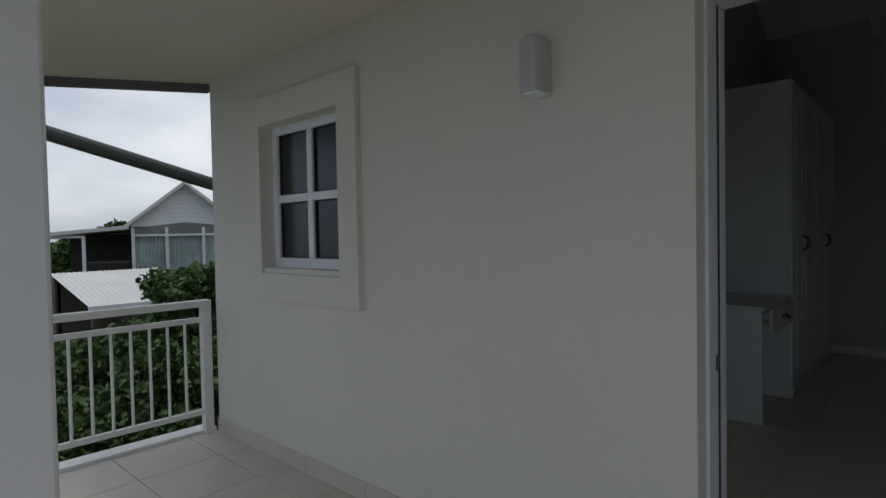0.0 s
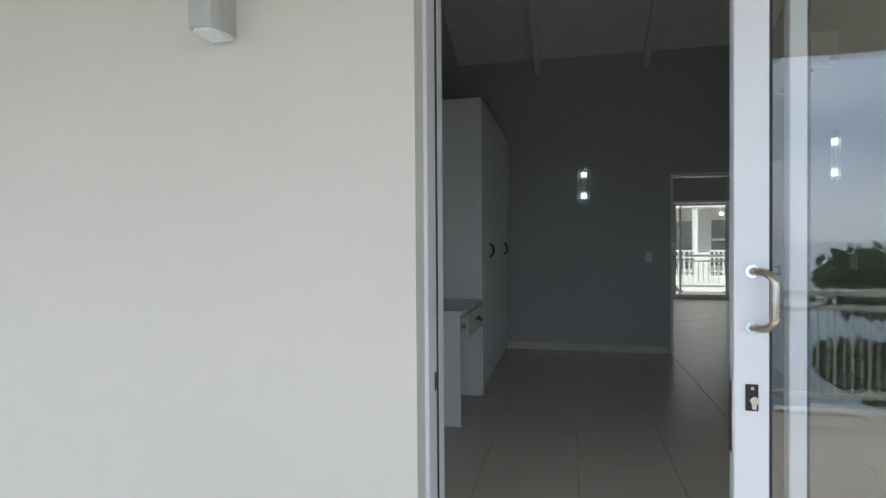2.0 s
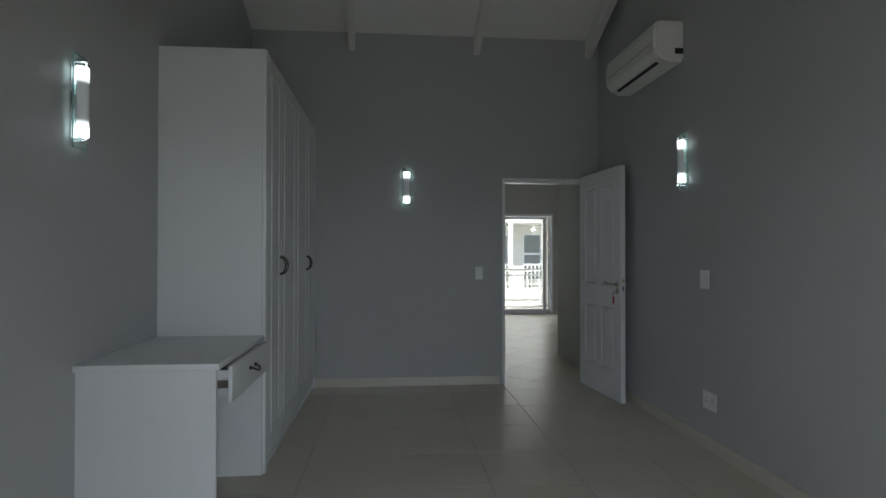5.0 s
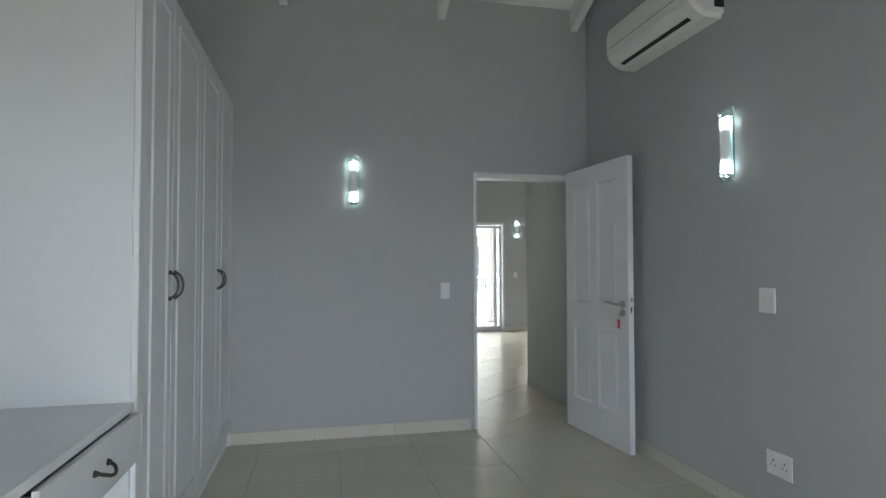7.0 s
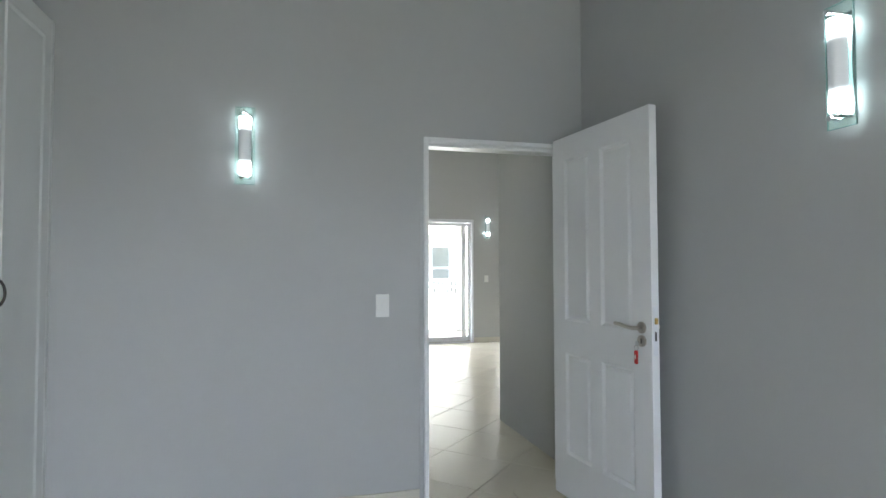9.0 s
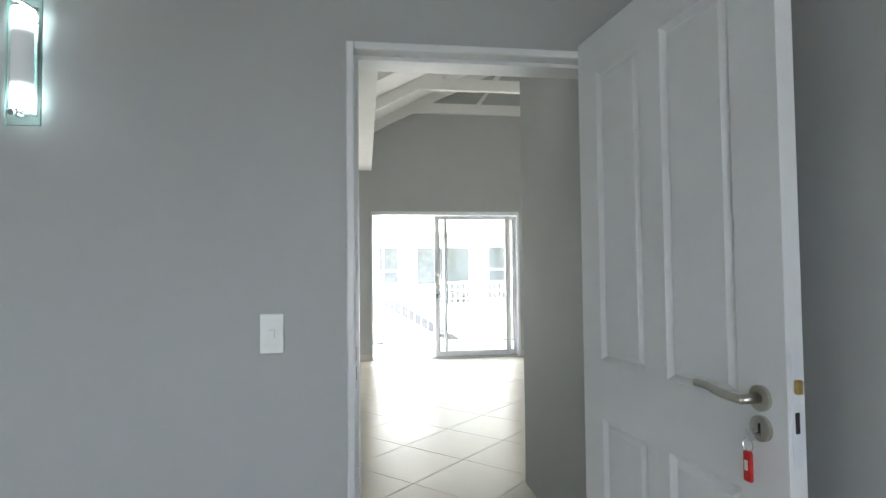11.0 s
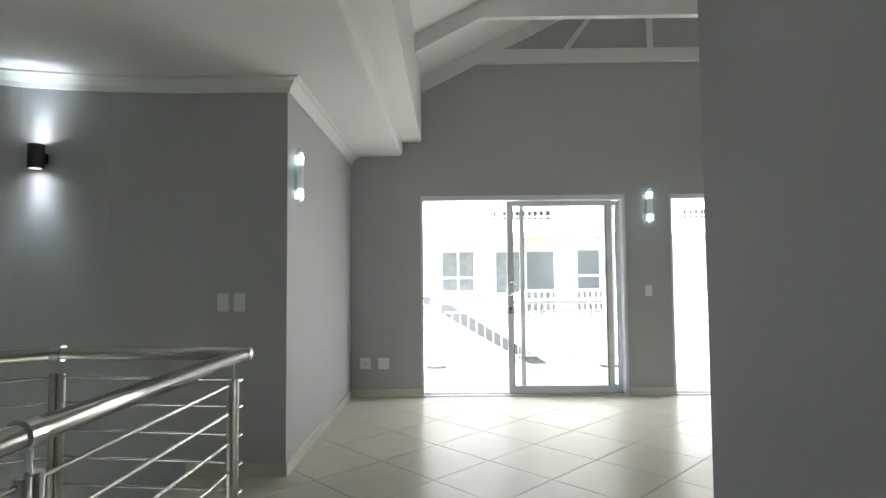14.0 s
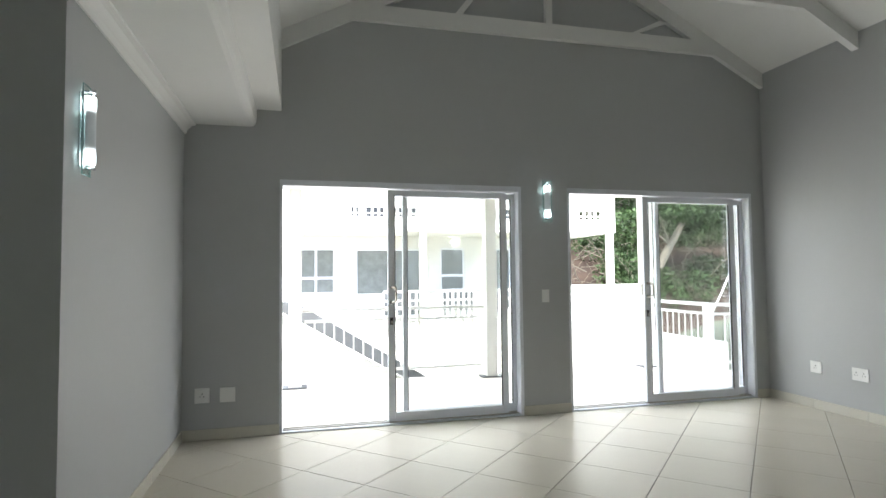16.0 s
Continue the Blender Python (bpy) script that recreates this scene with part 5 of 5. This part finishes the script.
    for g0, g1 in ((3.40, 4.50), (5.05, 6.0), (6.6, 7.4)):
        bx(b, g0, g1, Y - 2.26, Y - 2.2, 0.82, 0.88), bx(b, g0, g1, Y - 2.26, Y - 2.2, 0.58, 0.62), bx(b, g0, g1, Y - 2.26, Y - 2.2, 0.05, 0.1)
        k = round((g1 - g0) / 0.17)
        for i in range(k + 1):
            xx = g0 + (g1 - g0) * i / k
            bx(b, xx - 0.025, xx + 0.025, Y - 2.25, Y - 2.21, -0.1, 0.82)
    bx(b, 4.50, 5.05, Y - 2.3, Y - 2.15, -0.1, 0.80), bx(b, 6.0, 6.6, Y - 2.3, Y - 2.15, -0.1, 0.80), bx(b, 7.4, 9.0, Y - 2.3, Y - 2.15, -0.1, 0.80), bx(b, 9.0, 11.4, Y - 2.3, Y - 2.15, -0.1, 0.96)
    P("balustrade", b, M_OPPW)
    # dark sheet added behind the balusters to stand for the shade there
    P("shade_wall", box(3.0, 8.1, Y - 1.4, Y - 1.38, 0.25, 0.80), M_GREYST_SHADE)


wing()
porch_lamp = empty("porch_lamp", 6.0, 24.0, 2.36, "small round porch lamp, lit, above a window", "wall lamp")
part("base", rod(bmesh.new(), (0, -0.02, 0), (0, 0.0, 0), 0.085, 18), M_OPPW, porch_lamp)
part("bulb_cover", rod(bmesh.new(), (0, -0.02, 0), (0, -0.07, 0), 0.07, 18, 0.035), M_SPOTGLOW, porch_lamp, "lit white glass cover", True)
structure("courtyard_wall", box(6.85, 7.0, 13.2, 21.7, -3.1, 0.32), M_OPPW, "low white plastered wall beyond the terrace railing")
structure("courtyard_paving", box(-8, 14, 13.8, 21.7, -3.12, -3.0), M_OPPW, "pale paved courtyard below the terrace", "paving")


# ---- wooded bank behind the wing ----
def bank():
    rows, bm = [], bmesh.new()
    for j in range(22):
        row = []
        for i in range(34):
            x, y = 7.5 + i * 1.1, 24.5 + j * 0.9
            t = max(0.0, (x - 9.0) * 0.10 + (y - 25) * 0.55)
            z = -1.2 + t + 0.7 * noise.noise(Vector((x * 0.35, y * 0.35, 3)))
            row.append(bm.verts.new((x, y, z)))
        rows.append(row)
    for a, b in zip(rows, rows[1:]):
        for k in range(len(a) - 1):
            bm.faces.new((a[k], a[k + 1], b[k + 1], b[k]))
    structure("bank", bm, M_SOIL, "steep brown earth bank behind the house", "bank")
    rng = random.Random(11)
    tw = bmesh.new()
    for i in range(900):
        x, y = rng.uniform(9.5, 30), rng.uniform(25.5, 38)
        z = -1.2 + max(0.0, (x - 9.0) * 0.10 + (y - 25) * 0.55)
        a, l = rng.uniform(0, 6.28), rng.uniform(0.8, 3.2)
        p0 = Vector((x, y, z + rng.uniform(-0.1, 1.2)))
        p2 = p0 + Vector((l * math.cos(a) * 0.7, l * math.sin(a) * 0.35, l * rng.uniform(-0.15, 0.75)))
        p1 = (p0 + p2) / 2 + Vector((rng.uniform(-0.2, 0.2), 0, rng.uniform(0, 0.35)))
        tube(tw, [p0, p1, p2], rng.uniform(0.006, 0.02), 5)
    tagged(part("fallen_branches", tw, M_TWIG), "tangle of dry grey branches on the bank", "branches", kind="stuff")
    lt = empty("leaning_trunk", 15.5, 26.5, -0.2, "pale leaning tree trunk on the bank", "tree")
    t = bmesh.new()
    pts = [(-1.2, 0, -0.3), (-0.4, 0.1, 1.2), (0.5, 0.1, 2.6), (1.3, 0.2, 3.7), (2.8, 0.3, 4.3), (4.6, 0.5, 4.8)]
    for (p, q), r in zip(zip(pts, pts[1:]), (0.20, 0.18, 0.15, 0.12, 0.08)):
        rod(t, p, q, r, 10, r * 0.85)
    for k in range(9):
        a = Vector(pts[2 + k % 4])
        rod(t, a, a + Vector((rng.uniform(-1.5, 1.5), rng.uniform(-0.5, 0.5), rng.uniform(0.3, 2.2))), 0.05, 6, 0.012)
    part("trunk", t, M_TWIG, lt)
    blobs = [(rng.uniform(-1, 6), rng.uniform(-1, 1.5), rng.uniform(3.4, 6.5), rng.uniform(0.5, 1.1)) for _ in range(16)]
    leaves("crown", blobs, 9000, 0.17, M_LEAF3, lt, 31)
    for i, (x, y, h, r) in enumerate(((13.2, 30.5, 6.5, 2.2), (18.5, 31, 7.5, 2.8), (23, 30, 8, 3.0), (28, 29, 8, 3.0), (16, 35, 7.5, 3.0), (21.5, 36, 8, 3.2), (10.5, 33.5, 6.0, 2.2), (27, 35, 9, 3.5), (32, 33, 9, 3.5), (12, 39, 9, 3.4), (18, 41, 10, 4.0), (25, 42, 10, 4))):
        z = -1.5 + max(0.0, (x - 9.0) * 0.10 + (y - 25) * 0.55)
        tree("tree", x, y, z, h, r, "dark green woodland tree on the bank", 40 + i, 6500, 0.22, M_LEAF3)
    rs = np.random.default_rng(5)
    under = []
    for _ in range(150):
        x, y = 14.2 + 19 * rs.random(), 25.8 + 9 * rs.random()
        z = -1.2 + max(0.0, (x - 9.0) * 0.10 + (y - 25) * 0.55)
        under.append((x, y, z + 0.3 + 0.6 * rs.random(), 0.5 + 0.6 * rs.random()))
    sh = leaves("undergrowth", under, 60000, 0.16, M_LEAF3, None, 77, 0.25)
    tagged(sh, "dark green undergrowth covering the bank", "undergrowth", kind="stuff")
    fence = empty("wire_fence", 17.5, 24.6, 0.2, "sagging wire fence with leaning pale posts", "fence")
    for k in range(3):
        part("post", rod(bmesh.new(), (k * 1.6 - 1.2, 0, -0.4), (k * 1.6, 0, 1.7), 0.035, 8), M_RAIL, fence)
    for k in range(5):
        part("wire", tube(bmesh.new(), [(-1.0 + k * 0.22, 0, 0.2 + k * 0.33), (1.2, 0, 0.1 + k * 0.3), (4.5, 0, -0.1 + k * 0.28)], 0.008, 5), M_NICKEL, fence)


bank()


# ---- tiles, laid last ----
def clip(poly, axis, value, keep_less):
    out = []
    for i, p in enumerate(poly):
        q = poly[(i + 1) % len(poly)]
        ip = (p[axis] <= value) == keep_less or p[axis] == value
        iq = (q[axis] <= value) == keep_less or q[axis] == value
        if ip:
            out.append(p)
        if ip != iq:
            t = (value - p[axis]) / (q[axis] - p[axis])
            out.append((p[0] + t * (q[0] - p[0]), p[1] + t * (q[1] - p[1])))
    return out


def tile_floor(name, rects, origin, angle, pitch, material, label, z=0.0, joint=0.004, th=0.006):
    f = empty(name, 0, 0, z, label, "floor", kind="structure")
    c, s = math.cos(angle), math.sin(angle)
    done = {}
    h = pitch / 2 - joint / 2
    for x0, x1, y0, y1 in rects:
        for i in range(-32, 33):
            for j in range(-32, 33):
                u, v = (i + 0.5) * pitch, (j + 0.5) * pitch
                cx, cy = origin[0] + u * c - v * s, origin[1] + u * s + v * c
                if cx < x0 - pitch or cx > x1 + pitch or cy < y0 - pitch or cy > y1 + pitch:
                    continue
                poly = [(cx + a * c - b * s, cy + a * s + b * c) for a, b in ((-h, -h), (h, -h), (h, h), (-h, h))]
                full = all(x0 <= p[0] <= x1 and y0 <= p[1] <= y1 for p in poly)
                if not full:
                    for ax, val, less in ((0, x0, False), (0, x1, True), (1, y0, False), (1, y1, True)):
                        poly = clip(poly, ax, val, less)
                        if len(poly) < 3:
                            break
                    if len(poly) < 3:
                        continue
                    area = abs(sum(p[0] * q[1] - q[0] * p[1] for p, q in zip(poly, poly[1:] + poly[:1]))) / 2
                    if area < 0.002:
                        continue
                if full and "full" in done:
                    ob = new("tile", done["full"])
                else:
                    me = bpy.data.meshes.new("tile")
                    n = len(poly)
                    loc = [(p[0] - cx, p[1] - cy) for p in poly]
                    verts = [(p[0], p[1], -th) for p in loc] + [(p[0], p[1], -0.0012) for p in loc] + [(p[0] * 0.994, p[1] * 0.994, 0.0) for p in loc]
                    faces = [[*range(2 * n, 3 * n)]]
                    for r in (0, n):
                        faces += [[r + k, r + (k + 1) % n, r + n + (k + 1) % n, r + n + k] for k in range(n)]
                    me.from_pydata(verts, [], faces)
                    me.materials.append(material)
                    ob = new("tile", me)
                    if full:
                        done["full"] = me
                ob.location = (cx, cy, 0)
                ob.parent = f
    return f


tile_floor("floor_bedroom", [(LX, RX, 0.21, BED_Y + 0.02)], (0.935, 2.41), 0.0, 0.525, M_TILE, "glossy cream floor tiles laid square")
tile_floor("floor_lounge", [(0.549, 1.932, BED_Y + 0.02, 7.86), (1.932, 5.985, 6.755, 7.86), (-0.30, 5.985, 7.86, 9.13), (0.333, 5.985, 9.13, LIV_Y)], (1.637, 9.42), radians(45), 0.517, M_TILE, "glossy cream floor tiles laid diagonally")
tile_floor("floor_balcony", [(-3.70, 4.4, -2.91, 0.0)], (-3.24, -0.20), 0.0, 0.46, M_BTILE, "beige balcony floor tiles laid square")
